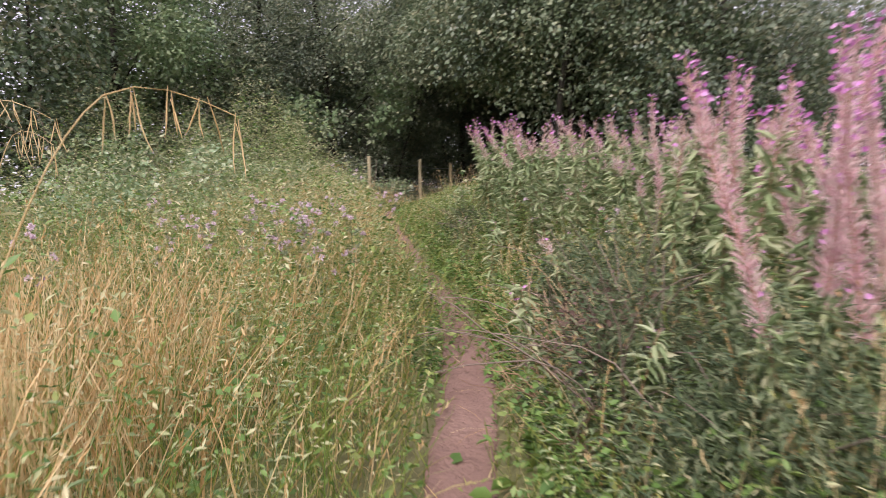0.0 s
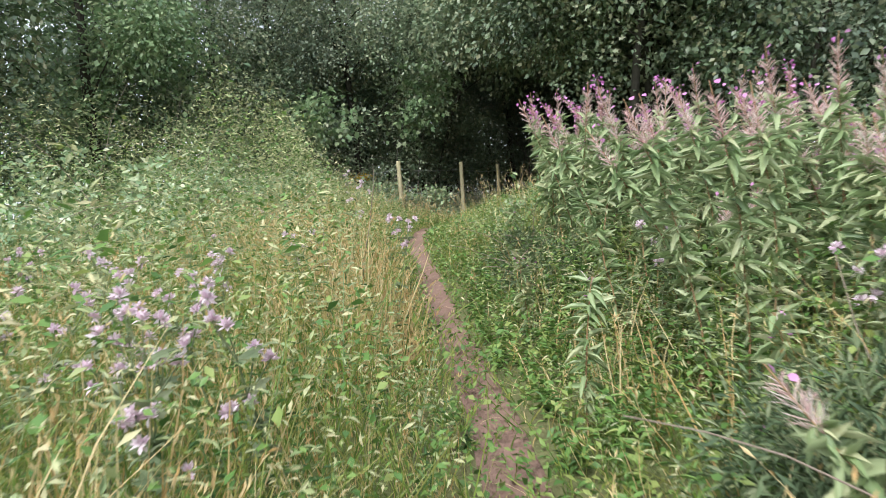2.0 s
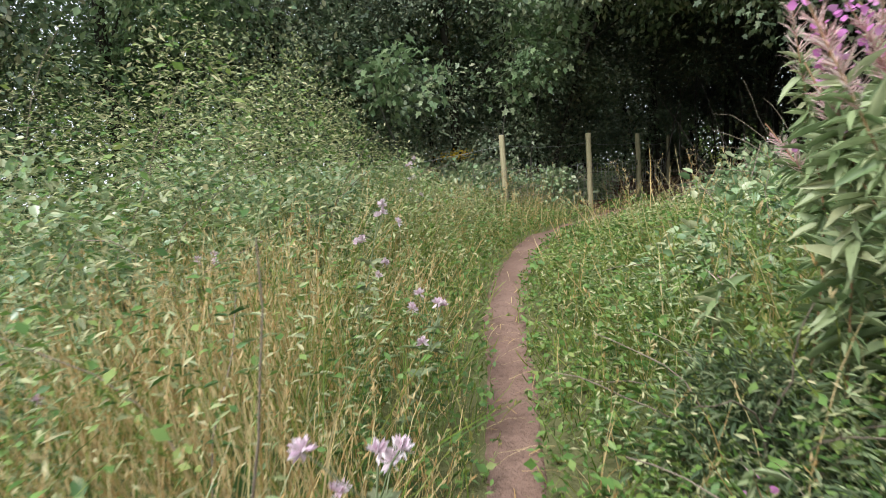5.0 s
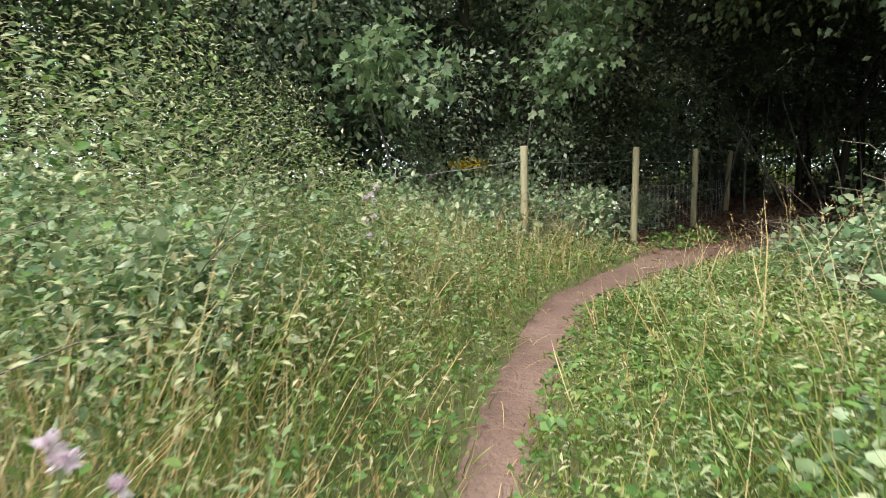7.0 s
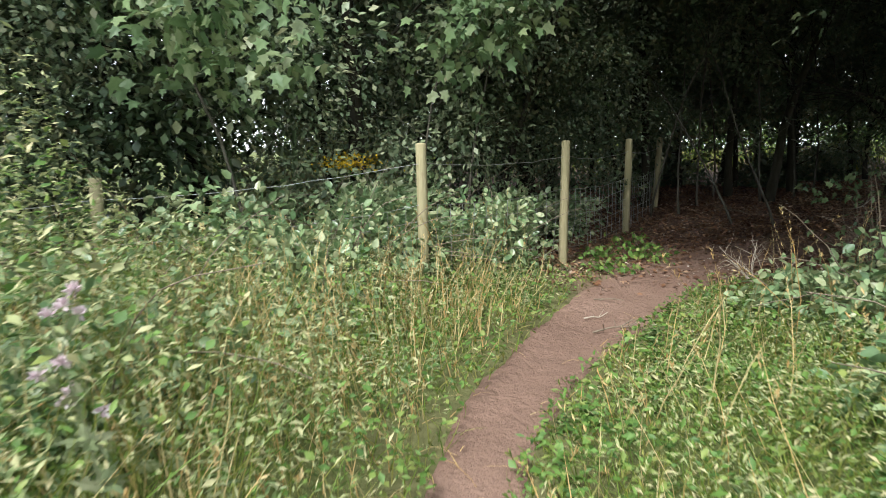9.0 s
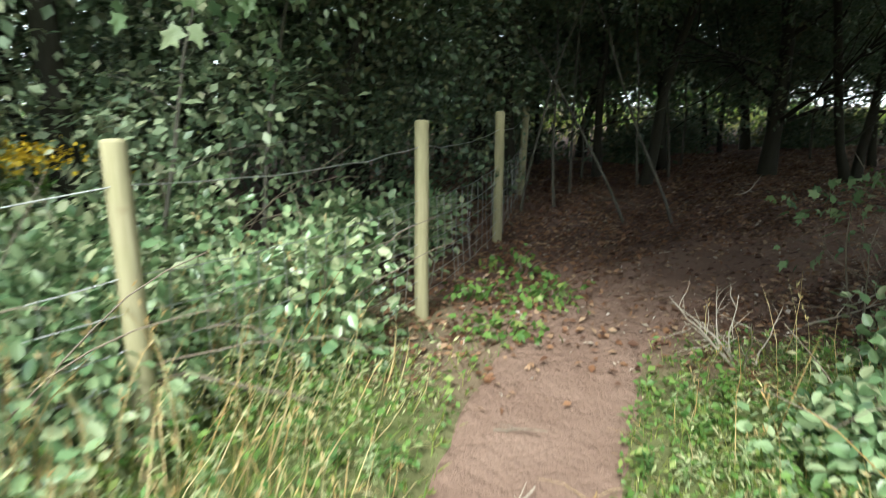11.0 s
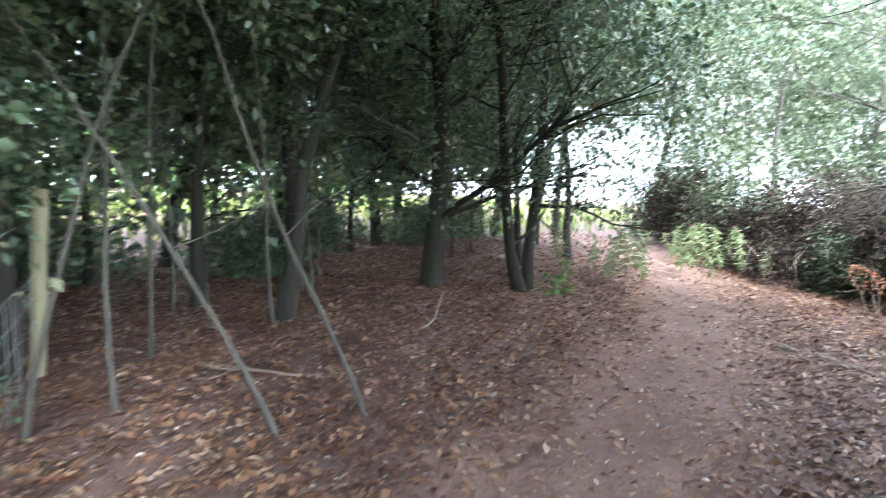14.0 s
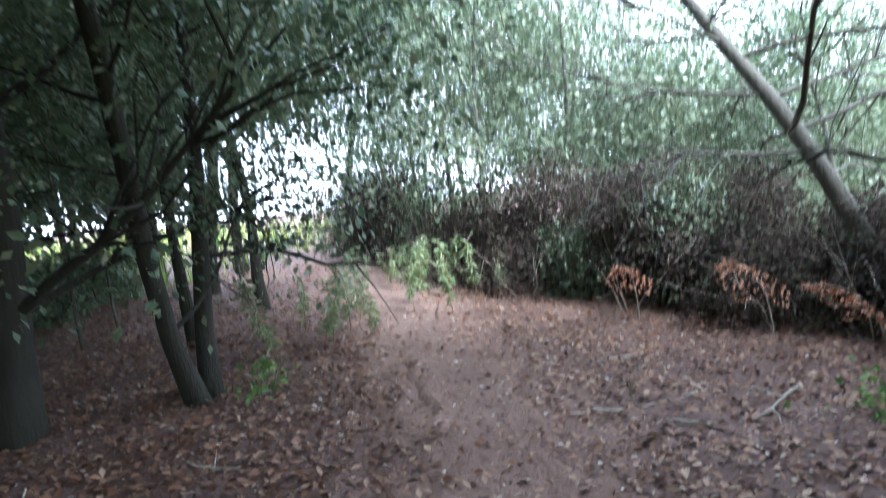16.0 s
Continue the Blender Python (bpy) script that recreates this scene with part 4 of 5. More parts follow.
BR = "sprawling bramble bush with toothed dark green leaves"
for x, y, w, h, cnt in [(-3.5, 8.7, 1.1, 1.35, 4200), (-4.4, 7.4, 1.1, 1.3, 3000), (-5.3, 9.2, 1.3, 1.7, 3000), (-2.9, 10.6, 0.9, 1.1, 3600), (-4.0, 11.2, 1.1, 1.5, 3200),
                        (-3.0, 12.6, 0.8, 0.95, 2600), (-5.6, 6.0, 1.2, 1.2, 2200), (-2.5, 14.2, 0.5, 0.7, 1500), (-1.5, 16.4, 0.5, 0.75, 2600), (-2.5, 16.3, 0.8, 1.0, 3000),
                        (-1.3, 17.6, 0.6, 0.75, 2400), (-2.4, 17.6, 0.9, 1.1, 2200), (-0.8, 18.6, 0.6, 0.7, 1500), (0.75, 10.4, 0.6, 0.75, 2600), (1.5, 11.4, 0.9, 1.0, 3000),
                        (0.5, 9.7, 0.45, 0.6, 1800), (2.0, 12.8, 1.0, 1.2, 3000), (1.45, 14.4, 0.6, 0.85, 2200), (2.6, 14.9, 0.9, 1.3, 2400), (1.9, 15.7, 0.5, 0.6, 1000),
                        (-3.4, 15.5, 0.8, 0.9, 2000), (-2.6, 14.9, 0.6, 0.9, 2600), (-3.2, 14.3, 0.7, 1.1, 2400), (-2.4, 15.6, 0.6, 0.9, 2600), (1.6, 9.2, 0.7, 0.9, 2600), (1.2, 12.9, 0.6, 0.8, 2600), (1.0, 14.9, 0.35, 0.5, 1200), (-4.6, 13.3, 0.8, 1.2, 2200)]:
    bush("bramble_bush", BR, "bush", x, y, w, w, h, "bramble_leaf", 0.074, int(cnt * 0.85), group="brambles by the path")
for x, y, w, h, cnt in [(0.85, 2.5, 0.38, 0.85, 5200), (1.15, 2.0, 0.4, 0.95, 5200), (1.05, 3.3, 0.42, 0.95, 5200), (0.95, 4.2, 0.35, 0.8, 4000), (0.3, 8.1, 0.32, 0.55, 4000), (0.5, 7.3, 0.36, 0.6, 4000)]:
    bush("mugwort_clump", "dark green feathery mugwort clump beside the path", "shrub", x, y, w, w, h, "mugwort", 0.055, int(cnt * 1.5), "diamond", group="mugwort beside the path", ratio=0.2)
for x, y, w, h in [(0.85, 2.85, 0.28, 0.8), (0.95, 3.5, 0.25, 0.7)]:
    bush("withered_clump", "withered brown clump of dead stalks and leaves", "shrub", x, y, w, w, h, "withered", 0.035, 2600, "diamond", cane="twig", canes=14, group="withered clumps")
for x, y in [(0.52, 3.8), (0.5, 4.3), (0.5, 2.3), (0.55, 3.5)]:
    bush("broad_dock", "dock with broad pale green leaves at the path's edge", "wildflower", x, y, 0.16, 0.16, 0.24, "weed", 0.10, 34, "oval", canes=3, group="docks at the path's edge")
bush("bramble_shoot", "single bramble shoot with large dark green leaves", "shrub", -1.15, 7.0, 0.2, 0.2, 0.85, "nettle", 0.10, 46, "oval", canes=4)
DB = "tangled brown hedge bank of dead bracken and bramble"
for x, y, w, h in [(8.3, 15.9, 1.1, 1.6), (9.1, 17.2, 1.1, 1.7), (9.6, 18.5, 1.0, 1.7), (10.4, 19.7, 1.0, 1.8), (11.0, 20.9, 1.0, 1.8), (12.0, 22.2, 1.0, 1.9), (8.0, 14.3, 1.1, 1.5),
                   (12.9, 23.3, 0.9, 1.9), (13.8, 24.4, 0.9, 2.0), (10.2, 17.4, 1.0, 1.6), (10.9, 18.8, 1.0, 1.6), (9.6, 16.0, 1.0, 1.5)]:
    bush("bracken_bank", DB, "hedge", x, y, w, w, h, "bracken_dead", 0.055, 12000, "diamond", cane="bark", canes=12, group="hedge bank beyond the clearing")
for x, y, w, h in [(8.9, 16.5, 0.5, 1.3), (9.8, 19.2, 0.4, 1.0), (11.2, 21.6, 0.5, 1.6), (12.6, 22.7, 0.5, 1.9), (9.3, 18.0, 0.5, 1.9)]:
    bush("hedge_shrub", "shaded green shrub growing out of the brown bank", "bush", x, y, w, w, h, "hawthorn_leaf", 0.055, 3500, "diamond", group="shrubs in the hedge bank")
# low shrubs behind the trunks
for x, y, w, h in [(3.2, 23.4, 0.6, 0.6), (4.6, 25.0, 0.7, 0.8), (7.4, 25.4, 0.7, 0.7), (8.8, 26.0, 0.9, 0.9), (5.9, 26.6, 0.8, 0.8), (1.2, 24.4, 0.9, 1.0)]:
    bush("woodland_shrub", "shaded low hawthorn shrub at the back of the wood", "bush", x, y, w, w, h, "hawthorn_leaf", 0.085, 3600, "diamond", group="shrubs at the back of the wood")

# sunlit scrub in the field behind the wood
for x, y, w, h in [(-7.5, 31.0, 2.6, 3.4), (-4.2, 32.5, 2.6, 3.6), (-1.2, 33.4, 2.6, 3.6), (1.8, 34.2, 2.6, 3.8), (4.7, 34.8, 2.6, 3.6), (7.6, 35.2, 2.7, 3.8), (10.4, 36.0, 2.6, 3.6), (13.2, 37.0, 2.6, 3.2)]:
    bush("field_scrub", "sunlit green scrub standing in the field behind the wood", "bush", x, y, w, w, h, "weed", 0.17, 4500, "diamond", group="scrub in the field")

# a yellow-green willow beyond the fence
for x, y, w, h in [(-4.4, 18.9, 0.9, 1.6), (-5.4, 18.4, 0.9, 1.3), (-3.7, 19.6, 0.7, 1.8)]:
    bush("goat_willow", "sunlit yellow-green willow bush beyond the fence", "bush", x, y, w, w, h, "weed_pale", 0.09, 2600, "diamond", group="willows beyond the fence")

# ---- willowherb ----


def willowherb(height, pods, bend, low=0.80, flowers=0.4, pod="fireweed_pod", hook=0.0, fine=False):
    """One plant: stem, whorls of narrow leaves, a spike of thin pods and flowers at the tip. hook: how far the spike leans over, towards -x."""
    t = new("rosebay_willowherb")
    s = wander((0, 0, -0.05), (bend, 0.0, 1.0), height + 0.05, 12, 0.05)
    over = np.clip((np.linspace(0, 1, 13) - 0.55) / 0.45, 0, 1)
    s[:, 0] -= hook * height * over ** 1.3
    s[:, 2] -= 0.35 * hook * height * over ** 2
    part("stem", mesh_of("stem", [tube(s, np.linspace(0.006, 0.002, len(s)), 5)], M["fireweed_stem"]), t)

    def on(q):
        q = np.clip(q, 0, 1) * (len(s) - 1)
        i = np.minimum(q.astype(int), len(s) - 2)
        return s[i] + (s[i + 1] - s[i]) * (q - i)[:, None]
    n = int((135 if fine else 115) * height)
    q = RNG.uniform(0.15, 1, n) ** 0.75 * (low + 0.04)
    a = np.arange(n) * 2.4
    D = np.stack([np.cos(a), np.sin(a), RNG.uniform(-0.6, 0.75, n)], -1) + RNG.normal(0, 0.35, (n, 3))
    L = RNG.uniform(0.05, 0.175, n) * (0.72 if fine else 1.0) * min(1.0, 0.4 + 0.5 * height)
    part("foliage", mesh_of("foliage", [leaves(on(q), D, np.array([0, 0, 1.0]) + RNG.normal(0, 0.5, (n, 3)), L, L * RNG.uniform(0.18, 0.3, n), "lance")], M["fireweed_leaf"]), t, kind="stuff")
    tip = unit(s[-1] - s[-3])
    n = pods
    q = RNG.uniform(low, 0.95, n)
    a = np.arange(n) * 2.4
    D = np.stack([np.cos(a), np.sin(a), RNG.uniform(0.1, 0.5, n)], -1) + tip * RNG.uniform(0.5, 1.1, (n, 1))
    PL = RNG.uniform(0.05, 0.085, n) * np.interp(q, [low, 0.97], [1.1, 0.6])
    part("pod_spike", mesh_of("pod_spike", [leaves(on(q), D, RNG.normal(0, 1, (n, 3)), PL, 0.0036, "blade"),
                                            leaves(on(q), D, np.cross(D, RNG.normal(0, 1, (n, 3))), PL, 0.0036, "blade")], M[pod]), t, kind="stuff")
    n = int(max(3, pods * flowers))
    q = 1.0 - 0.16 * RNG.uniform(0, 1, n) ** 1.5
    q[: n // 5] = RNG.uniform(min(low, 0.9), 0.92, n // 5)
    a = RNG.uniform(0, 6.28, n)
    D = np.stack([np.cos(a), np.sin(a), RNG.uniform(-0.3, 0.6, n)], -1)
    part("flower_spike", mesh_of("flower_spike", [leaves(on(q) + D * 0.022, D, RNG.normal(0, 1, (n, 3)), RNG.uniform(0.016, 0.030, n), 0.024, "oval")], M["fireweed_flower"]), t, kind="stuff")
    return tagged(t, "rosebay willowherb with pink seed pods and magenta flowers", "wildflower", "willowherb beside the path")


PINK = [willowherb(h, 460, b, 0.45, 0.07, hook=k, fine=True) for h, b, k in ((1.9, 0.05, 0.05), (1.75, 0.12, 0.12), (2.05, -0.05, 0.08))]
SPIKE = [willowherb(h, 130, 0.0, 0.76, 0.22, hook=k) for h, k in ((1.75, 0.24), (1.65, 0.16), (1.85, 0.2))]
LEAFY = [willowherb(h, 60, b, 0.82, 0.05, pod, k, True) for h, b, pod, k in ((1.6, 0.1, "pale_pod", 0.1), (1.5, 0.25, "pale_pod", 0.15), (1.75, 0.05, "pale_pod", 0.08), (1.3, 0.3, "pale_pod", 0.1), (1.55, 0.2, "pale_pod", 0.2))]
SHORT = [willowherb(h, 2, b, 0.95) for h, b in ((0.6, 0.1), (0.5, 0.2), (0.75, 0.1))]
used = set()


def plant(kinds, x, y, turn=None):
    ob = kinds[RNG.integers(len(kinds))]
    m = pose(x, y, float(gz(x, y)), RNG.normal(0, 7), RNG.normal(0, 7), RNG.uniform(0, 360) if turn is None else turn + RNG.normal(0, 35))
    if ob.name not in used:
        used.add(ob.name)
        ob.matrix_basis = m
        return
    copy_thing(ob, m)


for _ in range(26):
    plant(PINK, RNG.uniform(1.3, 2.6), RNG.uniform(1.6, 3.4))
for x, y in [(1.2, 1.7), (1.3, 2.1), (1.4, 1.75), (1.5, 2.6), (1.8, 5.0), (2.0, 5.2)]:
    plant(PINK, x, y, 0)
for _ in range(50):
    plant(LEAFY, RNG.uniform(1.2, 2.9), RNG.uniform(2.2, 4.6))
for _ in range(110):
    y = RNG.uniform(4.6, 8.4)
    lo = np.interp(y, [4.6, 6.5, 8.4], [1.0, 0.7, 0.3])
    plant(LEAFY, lo + 2.8 * RNG.uniform() ** 1.3, y, 0)
for _ in range(18):
    y = RNG.uniform(2.2, 8.6)
    plant(SHORT, float(np.interp(y, [2.7, 5, 7, 8.7], [0, 0.05, -0.35, -0.7])) + np.interp(y, [6, 7.5], [0.35, 0.6]) + 0.7 * RNG.uniform(), y)
for _ in range(26):
    y = RNG.uniform(4.9, 7.6)
    plant(LEAFY, np.interp(y, [4.9, 6.5, 8.4], [0.85, 0.6, 0.3]) + 0.7 * RNG.uniform(), y, 0)
# spikes leaning out over the path at the front of the stand
for x, y in [(0.52, 8.05), (0.72, 8.6), (0.62, 8.2), (1.18, 8.3), (1.3, 8.7), (1.6, 7.6), (0.55, 7.45), (1.9, 6.8), (1.5, 6.2), (2.2, 7.9)]:
    plant(SPIKE, x, y, 0)

# ---- thistles ----


def thistle(height, heads):
    t = new("creeping_thistle")
    s = wander((0, 0, -0.03), (0.05, 0, 1), height, 8, 0.07)
    ch, tips = [tube(s, np.linspace(0.005, 0.0025, len(s)), 5)], [s[-1]]
    for _ in range(heads - 1):
        k = RNG.integers(5, 8)
        b = wander(s[k], (RNG.normal(0, 0.6), RNG.normal(0, 0.6), 1), RNG.uniform(0.08, 0.2), 4, 0.1)
        ch.append(tube(b, 0.002, 4))
        tips.append(b[-1])
    part("stem", mesh_of("stem", ch, M["thistle_leaf"]), t)
    n = 34
    q = RNG.integers(1, 8, n)
    a = np.arange(n) * 2.4
    D = np.stack([np.cos(a), np.sin(a), RNG.uniform(-0.2, 0.5, n)], -1)
    L = RNG.uniform(0.05, 0.10, n)
    part("foliage", mesh_of("foliage", [leaves(s[q], D, RNG.normal(0, 0.5, (n, 3)) + (0, 0, 1), L, L * 0.4, "lobed")], M["thistle_leaf"]), t, kind="stuff")
    for p in tips:
        D = unit(RNG.normal(0, 1, (26, 3)) + (0, 0, 0.9))
        part("flower_head", mesh_of("flower_head", [leaves(np.repeat(p[None], 26, 0), D, RNG.normal(0, 1, (26, 3)), 0.030, 0.012, "diamond")], M["thistle_flower"]), t)
    return tagged(t, "creeping thistle with pale lilac flower heads gone to down", "wildflower", "thistles in the meadow")


THISTLES = [thistle(0.9, 7), thistle(0.75, 5), thistle(1.0, 9)]
for _ in range(16):
    plant(THISTLES, RNG.uniform(-2.3, -0.7), RNG.uniform(4.1, 5.6))
for x, y in [(-0.75, 6.8), (-1.5, 8.6), (-2.2, 7.5), (-2.6, 9.0), (-1.2, 6.4), (1.3, 5.0), (1.9, 5.6), (0.75, 5.9), (-2.0, 11.6), (-1.0, 8.0), (-3.2, 6.4), (-2.4, 3.6)]:
    plant(THISTLES, x, y)

# ---- tall arching oat grasses in the foreground ----


def oat_grass(x, y, dx, dy, h, arch):
    t = thing("tall_oat_grass", "tall arching straw-coloured grass stem with hanging seed heads", "grass stem", "oat grasses", at=pose(x, y, float(gz(x, y))))
    q = np.linspace(0, 1, 16)
    bend = np.clip(q - 0.75, 0, 1) / 0.25
    s = np.stack([dx * q + dx * arch * bend, dy * q, h * np.sin(np.clip(q, 0, 0.86) / 0.86 * 1.5708) ** 0.9 - 0.10 * bend ** 2], -1)
    part("stem", mesh_of("stem", [tube(s, np.linspace(0.0045, 0.0015, 16), 5)], M["dry_grass"]), t)
    for k in range(14):
        i = 15 - int(k / 14 * 5)
        d = wander(s[i] + RNG.normal(0, 0.01, 3), (RNG.normal(0.1, 0.15), RNG.normal(0, 0.15), -1), RNG.uniform(0.10, 0.22), 5, 0.08)
        part("seed_head", mesh_of("seed_head", [tube(d, [0.001, 0.002, 0.0028, 0.0028, 0.002, 0.0006], 4)], M["dry_grass"]), t)


oat_grass(-1.65, 1.5, 0.75, 0.3, 1.72, 0.25)
oat_grass(-2.6, 2.5, 0.55, 0.2, 1.75, 0.3)
oat_grass(-2.9, 3.4, 0.4, 0.1, 1.6, 0.3)

# ---- ragwort and tree guards beyond the fence ----


def ragwort(x, y, h):
    t = thing("ragwort", "ragwort with a flat head of bright yellow flowers", "wildflower", "ragwort beyond the fence", at=pose(x, y, float(gz(x, y))))
    s = wander((0, 0, 0), (0, 0, 1), h, 7, 0.04)
    part("stem", mesh_of("stem", [tube(s, 0.006, 5)], M["weed_pale"]), t)
    n = 60
    part("foliage", mesh_of("foliage", [leaves(s[RNG.integers(1, 7, n)], RNG.normal(0, 1, (n, 3)), RNG.normal(0, 1, (n, 3)), 0.09, 0.03, "lobed")], M["weed"]), t, kind="stuff")
    n = 130
    P = s[-1] + RNG.normal(0, 1, (n, 3)) * np.array([0.11, 0.11, 0.04])
    part("flower_spike", mesh_of("flower_spike", [leaves(P, RNG.normal(0, 1, (n, 3)), RNG.normal(0, 0.4, (n, 3)) + (0, 0, 1), 0.03, 0.026, "oval")], M["yellow_flower"]), t, kind="stuff")


for x, y, h in [(-3.0, 16.6, 1.15), (-3.15, 16.75, 1.1), (-2.95, 16.8, 1.1)]:
    ragwort(x, y, h)
for x, y in [(-3.9, 17.2), (-4.3, 16.4)]:
    h = 1.45
    ob = new("tree_guard", smooth(mesh_of("tree_guard", [tube(np.array([(0, 0, -0.1), (0, 0, 0.6), (0.005, 0, h - 0.01), (0.005, 0, h)]), [0.03, 0.03, 0.03, 0.022], 10)], M["guard"])))
    ob.matrix_basis = pose(x, y, float(gz(x, y)))
    tagged(ob, "slim green plastic tree guard tube standing beyond the fence", "tree guard", "tree guards")

# ---- woodland floor ----


def litter(name, label, count, mat, size, keep, box=(-1.5, 12.5, 15.4, 26)):
    x, y, d, side = scatter(count, box, keep)
    n = len(x)
    P = np.stack([x, y, gz(x, y) + RNG.uniform(0.0, 0.022, n)], -1)
    a = RNG.uniform(0, 6.283, n)
    D = np.stack([np.cos(a), np.sin(a), RNG.normal(0.1, 0.25, n)], -1)
    N = np.stack([RNG.normal(0, 0.35, n), RNG.normal(0, 0.35, n), np.ones(n)], -1)
    L = size * RNG.uniform(0.5, 1.4, n)
    tagged(new(name, mesh_of(name, [leaves(P, D, N, L, L * RNG.uniform(0.3, 0.7, n), "diamond")], M[mat])), label, "leaf litter", kind="stuff")


def near_fade(x, y):
    return np.interp(np.hypot(x - 2, y - 18), [0, 5, 9], [1, 0.85, 0.2])


litter("fallen_leaves", "brown fallen leaves covering the woodland floor", 150000, "litter", 0.056,
       lambda x, y, d, s: np.clip(woodiness(x, y) + 0.02, 0, 1) * near_fade(x, y) * np.clip(0.45 + d * 1.3, 0.2, 1))
litter("pale_fallen_leaves", "scattered pale bleached leaves and wood chips", 14000, "pale_litter", 0.042,
       lambda x, y, d, s: np.clip(woodiness(x, y), 0, 1) * near_fade(x, y) * np.clip(0.35 + d, 0.3, 0.65))
x, y, d, side = scatter(3000, (-1.0, 11, 15.0, 24), lambda x, y, d, s: np.clip(woodiness(x, y), 0, 1) * np.clip(0.1 + d, 0.1, 0.8))
a = RNG.uniform(0, 6.283, len(x))
tw = [tube(np.array([(px, py, float(gz(px, py)) + 0.008), (px + math.cos(b) * l, py + math.sin(b) * l, float(gz(px, py)) + 0.014)]), (0.003, 0.0015), 4)
      for px, py, b, l in zip(x, y, a, RNG.uniform(0.05, 0.22, len(x)))]
tagged(new("small_twigs", mesh_of("small_twigs", tw, M["twig"])), "small broken twigs lying in the leaf litter", "twigs", kind="stuff")


def fallen_branch(x, y, ang, length, r, mat="twig", forks=3, rise=0.02):
    z = float(gz(x, y))
    s = wander((0, 0, r), (math.cos(ang), math.sin(ang), rise), length, 7, 0.12)
    s[:, 2] = np.maximum(np.abs(s[:, 2]), r)
    ch = [tube(s, np.linspace(r, r * 0.5, len(s)), 6)]
    for _ in range(forks):
        k = RNG.integers(2, 6)
        f = wander(s[k], s[k] - s[k - 1] + RNG.normal(0, 0.06, 3), length * RNG.uniform(0.2, 0.45), 4, 0.15)
        f[:, 2] = np.maximum(f[:, 2], 0.004)
        ch.append(tube(f, np.linspace(r * 0.5, r * 0.2, len(f)), 5))
    ob = new("fallen_branch", smooth(mesh_of("fallen_branch", ch, M[mat])))
    ob.matrix_basis = pose(x, y, z)
    tagged(ob, "pale broken branch lying on the ground" if mat == "twig_pale" else "brown fallen stick lying on bare earth", "branch", "fallen branches")


for x, y, a, l, r, m in [(-0.55, 14.6, 0.5, 0.32, 0.008, "twig"), (-0.35, 14.75, 0.1, 0.2, 0.007, "twig"), (-0.6, 14.95, 0.2, 0.22, 0.006, "twig_pale"), (-0.15, 14.7, 1.2, 0.25, 0.008, "twig"),
                         (0.0, 14.65, 0.2, 0.35, 0.012, "twig"), (-0.5, 15.5, 0.0, 0.25, 0.006, "twig"), (1.6, 16.5, 0.3, 1.0, 0.010, "twig_pale"), (1.8, 16.3, 0.6, 1.1, 0.012, "twig_pale"),
                         (2.0, 16.5, -0.2, 0.9, 0.010, "twig_pale"), (1.4, 16.2, 0.1, 0.8, 0.008, "twig"), (2.2, 16.0, 0.9, 1.2, 0.012, "twig"), (2.3, 16.9, 0.4, 0.6, 0.008, "twig_pale"),
                         (2.6, 20.2, 0.6, 0.9, 0.010, "twig"), (2.2, 20.0, 2.4, 0.8, 0.012, "twig"), (3.5, 20.6, 0.3, 0.7, 0.010, "twig_pale"), (4.8, 20.4, 1.8, 0.35, 0.012, "twig_pale"),
                         (6.6, 18.0, 2.2, 1.0, 0.014, "twig_pale"), (7.4, 18.5, 2.3, 0.9, 0.014, "twig_pale"), (6.8, 17.4, 2.6, 1.3, 0.012, "twig_pale"), (5.4, 17.6, 0.8, 0.7, 0.009, "twig"),
                         (5.8, 17.0, 2.9, 0.8, 0.010, "twig"), (4.9, 17.3, 1.1, 0.6, 0.008, "twig_pale"), (1.5, 18.3, 0.5, 0.14, 0.008, "twig_pale"), (3.8, 17.5, 2.0, 0.6, 0.009, "twig")]:
    fallen_branch(x, y, a, l, r, m)


def dead_shrub(x, y, h, n, mat="twig", label="leafless dead shrub of pale crooked twigs"):
    z = float(gz(x, y))
    ch = []
    for _ in range(n):
        a = RNG.uniform(0, 6.283)
        s = wander((0.06 * math.cos(a), 0.06 * math.sin(a), -0.03), (math.cos(a) * 0.7, math.sin(a) * 0.7, 1), h * RNG.uniform(0.6, 1.1), 7, 0.17)
        ch.append(tube(s, np.linspace(0.007, 0.002, len(s)), 5))
        for _ in range(4):
            k = RNG.integers(2, 7)
            f = wander(s[k], s[k] - s[k - 1] + RNG.normal(0, 0.09, 3), h * RNG.uniform(0.15, 0.4), 4, 0.2)
            ch.append(tube(f, np.linspace(0.003, 0.001, len(f)), 4))
    ob = new("dead_shrub", mesh_of("dead_shrub", ch, M[mat]))
    ob.matrix_basis = pose(x, y, z)
    tagged(ob, label, "shrub", "dead shrubs beside the path")


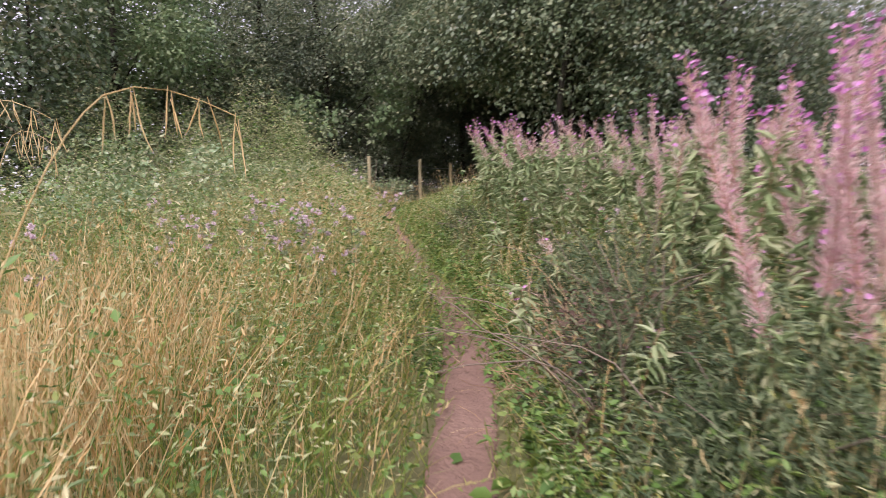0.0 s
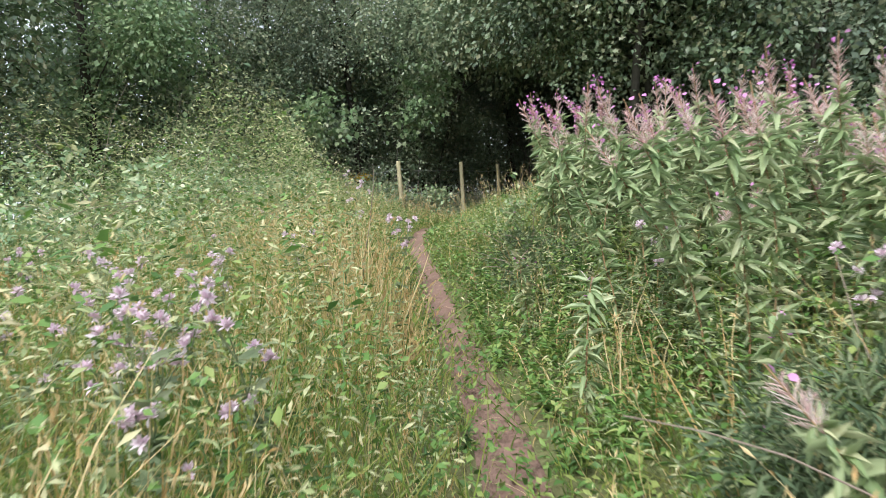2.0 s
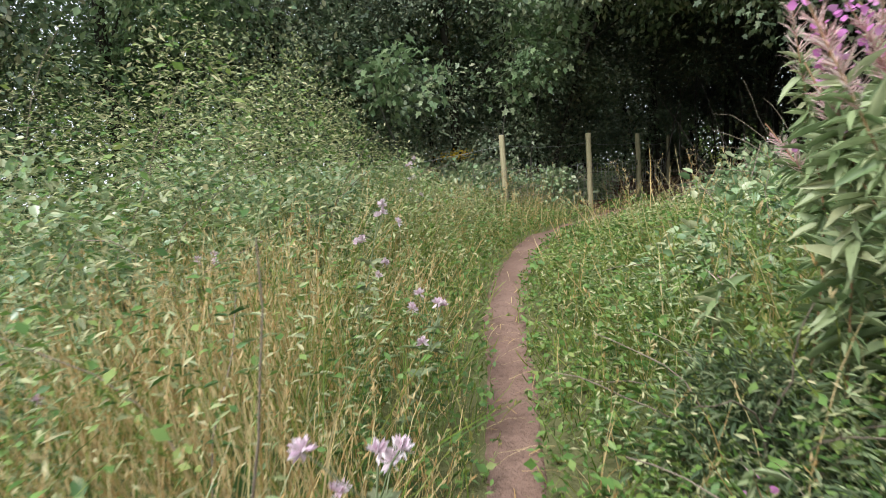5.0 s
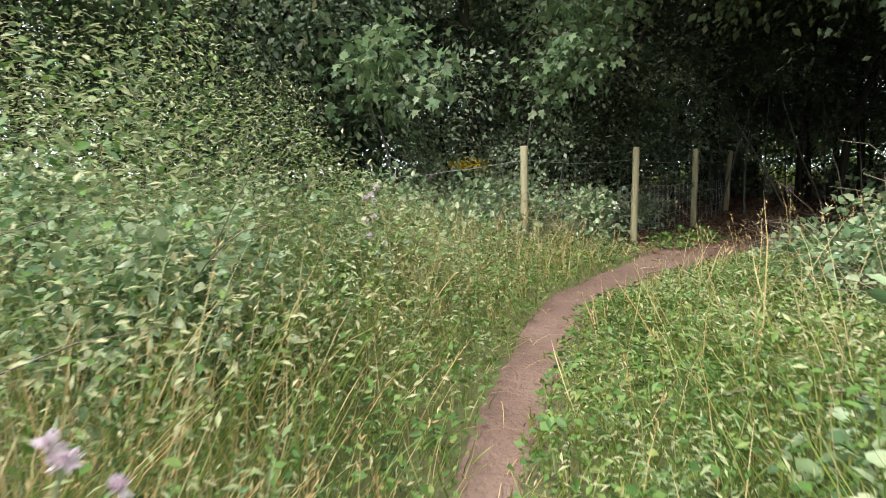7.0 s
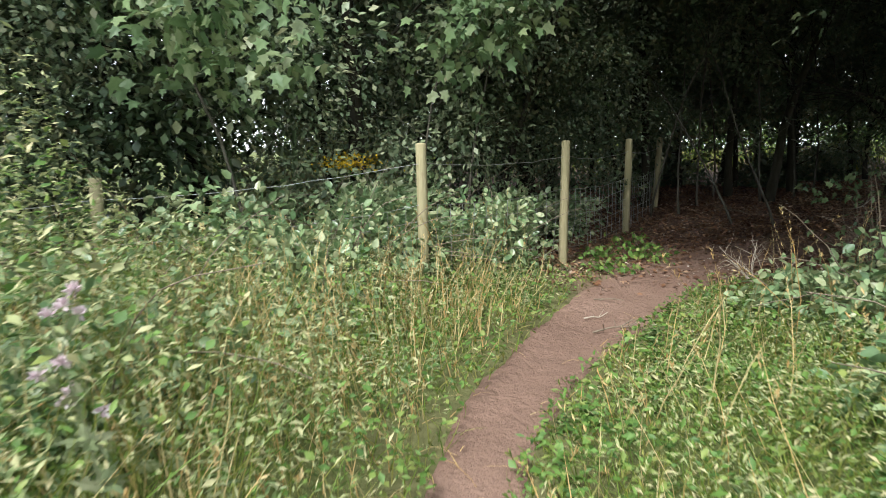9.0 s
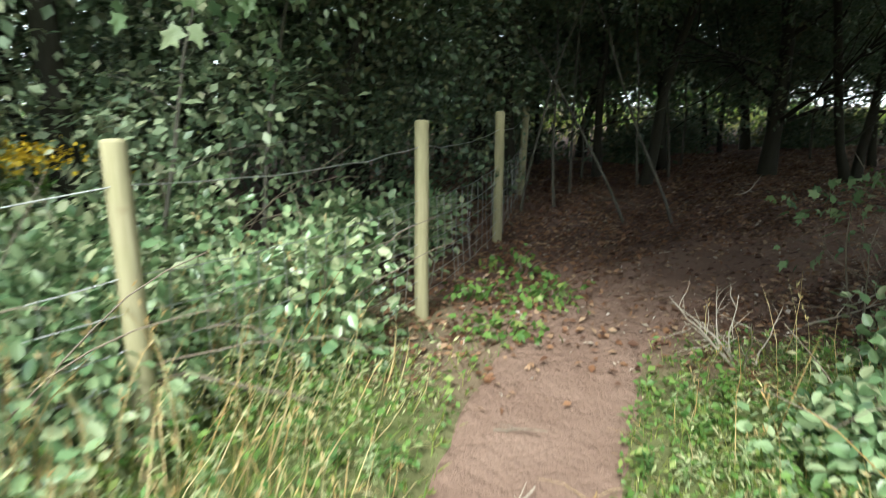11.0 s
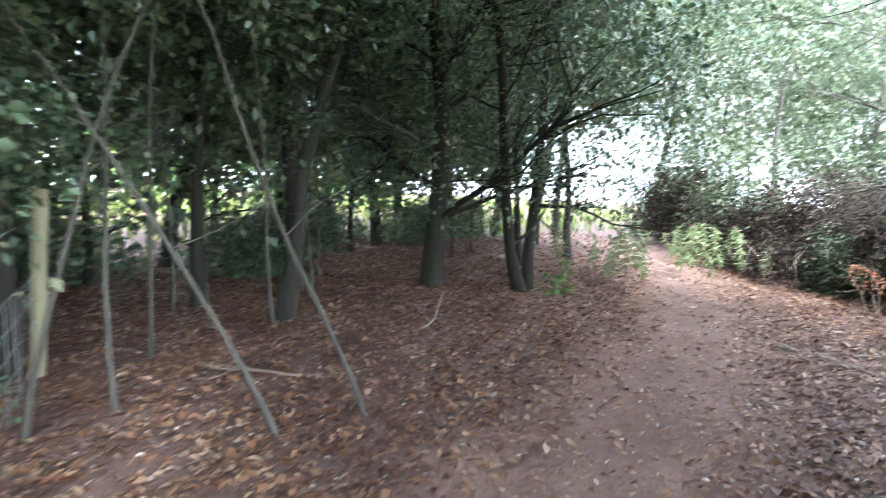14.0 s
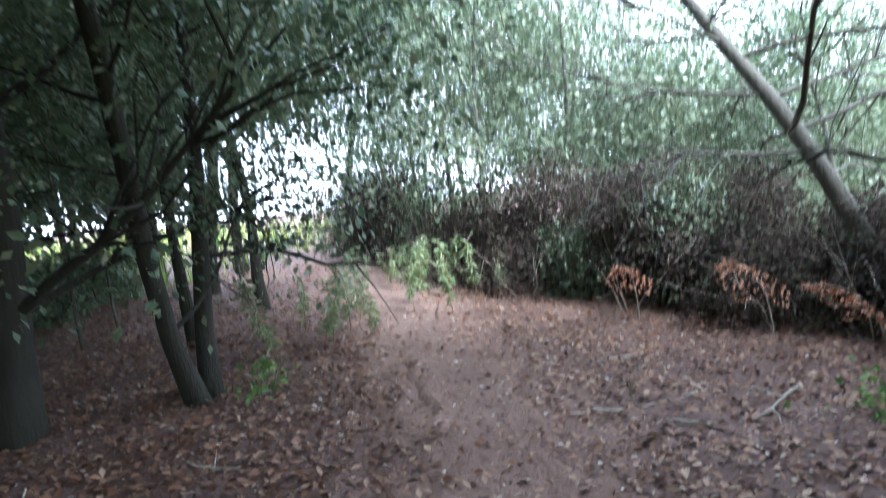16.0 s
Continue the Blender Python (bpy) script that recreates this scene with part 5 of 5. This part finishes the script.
for x, y, h, n in [(1.05, 16.05, 0.55, 9), (1.9, 16.2, 1.1, 9), (2.4, 16.4, 1.3, 9), (2.0, 15.6, 1.5, 8), (2.9, 16.2, 1.5, 8)]:
    dead_shrub(x, y, h, n, "twig_pale" if h < 0.7 else "twig")
for x, y, h, n in [(8.4, 17.3, 1.2, 3), (8.9, 18.6, 1.4, 3), (9.6, 19.8, 1.2, 2), (8.2, 16.6, 1.5, 3)]:
    dead_shrub(x, y, h, n, "twig_pale")
for x, y, h, n in [(0.62, 2.55, 0.5, 8), (0.66, 2.9, 0.85, 12), (0.85, 3.15, 0.8, 10), (0.6, 1.5, 0.45, 8), (0.75, 4.0, 0.5, 5), (-0.75, 3.1, 0.4, 5)]:
    dead_shrub(x, y, h, n, "dead_stem", "dead reddish-brown dock stalk among the weeds")

tree("sycamore_sapling", "young sycamore with broad bright green lobed leaves by the fence", (2.15, 16.7), 1.1, 0.008, (0.8, 0.22, 0.22, 0.22, 0.1, 0.1), "ash_leaf", 0.07, 110, "lobed",
     bark="twig", limbs=5, reach=0.4, first=0.4, twigs=2, blob=(0.1, 0.2), extra=5, group="young sycamores by the fence")
# young leafy shoots by the clearing
for x, y, w, h, cnt in [(0.2, 17.2, 0.25, 0.15, 90), (-0.25, 16.6, 0.22, 0.15, 110), (-0.3, 17.3, 0.25, 0.15, 110), (0.15, 17.9, 0.25, 0.14, 70),
                        (6.4, 16.9, 0.35, 0.25, 160), (5.9, 21.0, 0.25, 0.2, 90)]:
    bush("leafy_shoots", "low fresh green shoots at the clearing's edge", "shrub", x, y, w, w, h, "weed", 0.06, cnt, "lobed", canes=5, group="green shoots in the wood")
for _ in range(11):
    q = RNG.uniform(0, 1)
    plant(SHORT, 8.6 + 2.6 * q + RNG.normal(0, 0.3), 20.3 + 1.6 * q + RNG.normal(0, 0.3))
for _ in range(12):
    plant(SHORT, 6.6 + RNG.uniform(0, 2.2), 21.2 + RNG.uniform(-0.4, 0.6))



def dead_fern(x, y, ang, h):
    t = thing("dead_fern", "arching rust-brown dead bracken frond on a pale stalk", "fern", "dead ferns by the hedge bank", at=pose(x, y, float(gz(x, y)), 0, 0, ang))
    q = np.linspace(0, 1, 14)
    s = np.stack([0.75 * h * q ** 2, 0 * q, h * (1.25 * q - 0.45 * q ** 2.5)], -1)
    part("stalk", mesh_of("stalk", [tube(s, np.linspace(0.008, 0.002, 14), 5)], M["twig_pale"]), t)
    k = np.repeat(np.arange(5, 14), 2)
    side = np.tile([1.0, -1.0], 9)
    D = np.stack([np.full(18, 0.35), side, np.full(18, -0.25)], -1)
    L = 0.30 * h * np.interp(k, [5, 8, 13], [0.8, 1.0, 0.25])
    P = np.repeat(s[k], 7, 0) + np.repeat(unit(D) * L[:, None], 7, 0) * np.tile(np.linspace(0.1, 0.95, 7), 18)[:, None]
    part("frond", mesh_of("frond", [leaves(P, RNG.normal(0, 0.5, P.shape) + (0.6, 0, -0.4), RNG.normal(0, 0.6, P.shape) + (0, 0, 1), 0.055, 0.022, "diamond")], M["rust_frond"]), t, kind="stuff")


for x, y, a, h in [(7.9, 17.4, 150, 1.0), (7.5, 16.7, 120, 0.85), (8.6, 18.5, 170, 0.8)]:
    dead_fern(x, y, a, h)

# straws and stems fallen along the path
x, y, d, side = scatter(2600, (-2.2, 1.2, 2.0, 15.5), lambda x, y, d, s: (d > -0.12) * np.clip(0.55 - d, 0, 0.5))
a = RNG.uniform(0, 6.283, len(x))
P = np.stack([x, y, gz(x, y) + 0.012], -1)
D = np.stack([np.cos(a), np.sin(a), np.full(len(x), 0.06)], -1)
tagged(new("fallen_straw", mesh_of("fallen_straw", [leaves(P, D, np.tile([0.1, 0.1, 1.0], (len(x), 1)), RNG.uniform(0.08, 0.35, len(x)), 0.005, "blade")], M["dry_grass"])),
       "loose straw and dead grass stems lying along the path", "straw", kind="stuff")

# distant field and thickets that close the place
x, y = RNG.uniform(-6, 22, 6000), RNG.uniform(25.5, 40, 6000)
P = np.stack([x, y, gz(x, y)], -1)
D = np.stack([RNG.normal(0, 0.3, len(x)), RNG.normal(0, 0.3, len(x)), np.ones(len(x))], -1)
tagged(new("far_meadow_grass", mesh_of("far_meadow_grass", [leaves(P, D, RNG.normal(0, 1, (len(x), 3)), RNG.uniform(0.3, 0.7, len(x)), 0.03, "blade")], M["green_grass"])),
       "long green grass in the open field beyond the wood", "grass", kind="stuff")
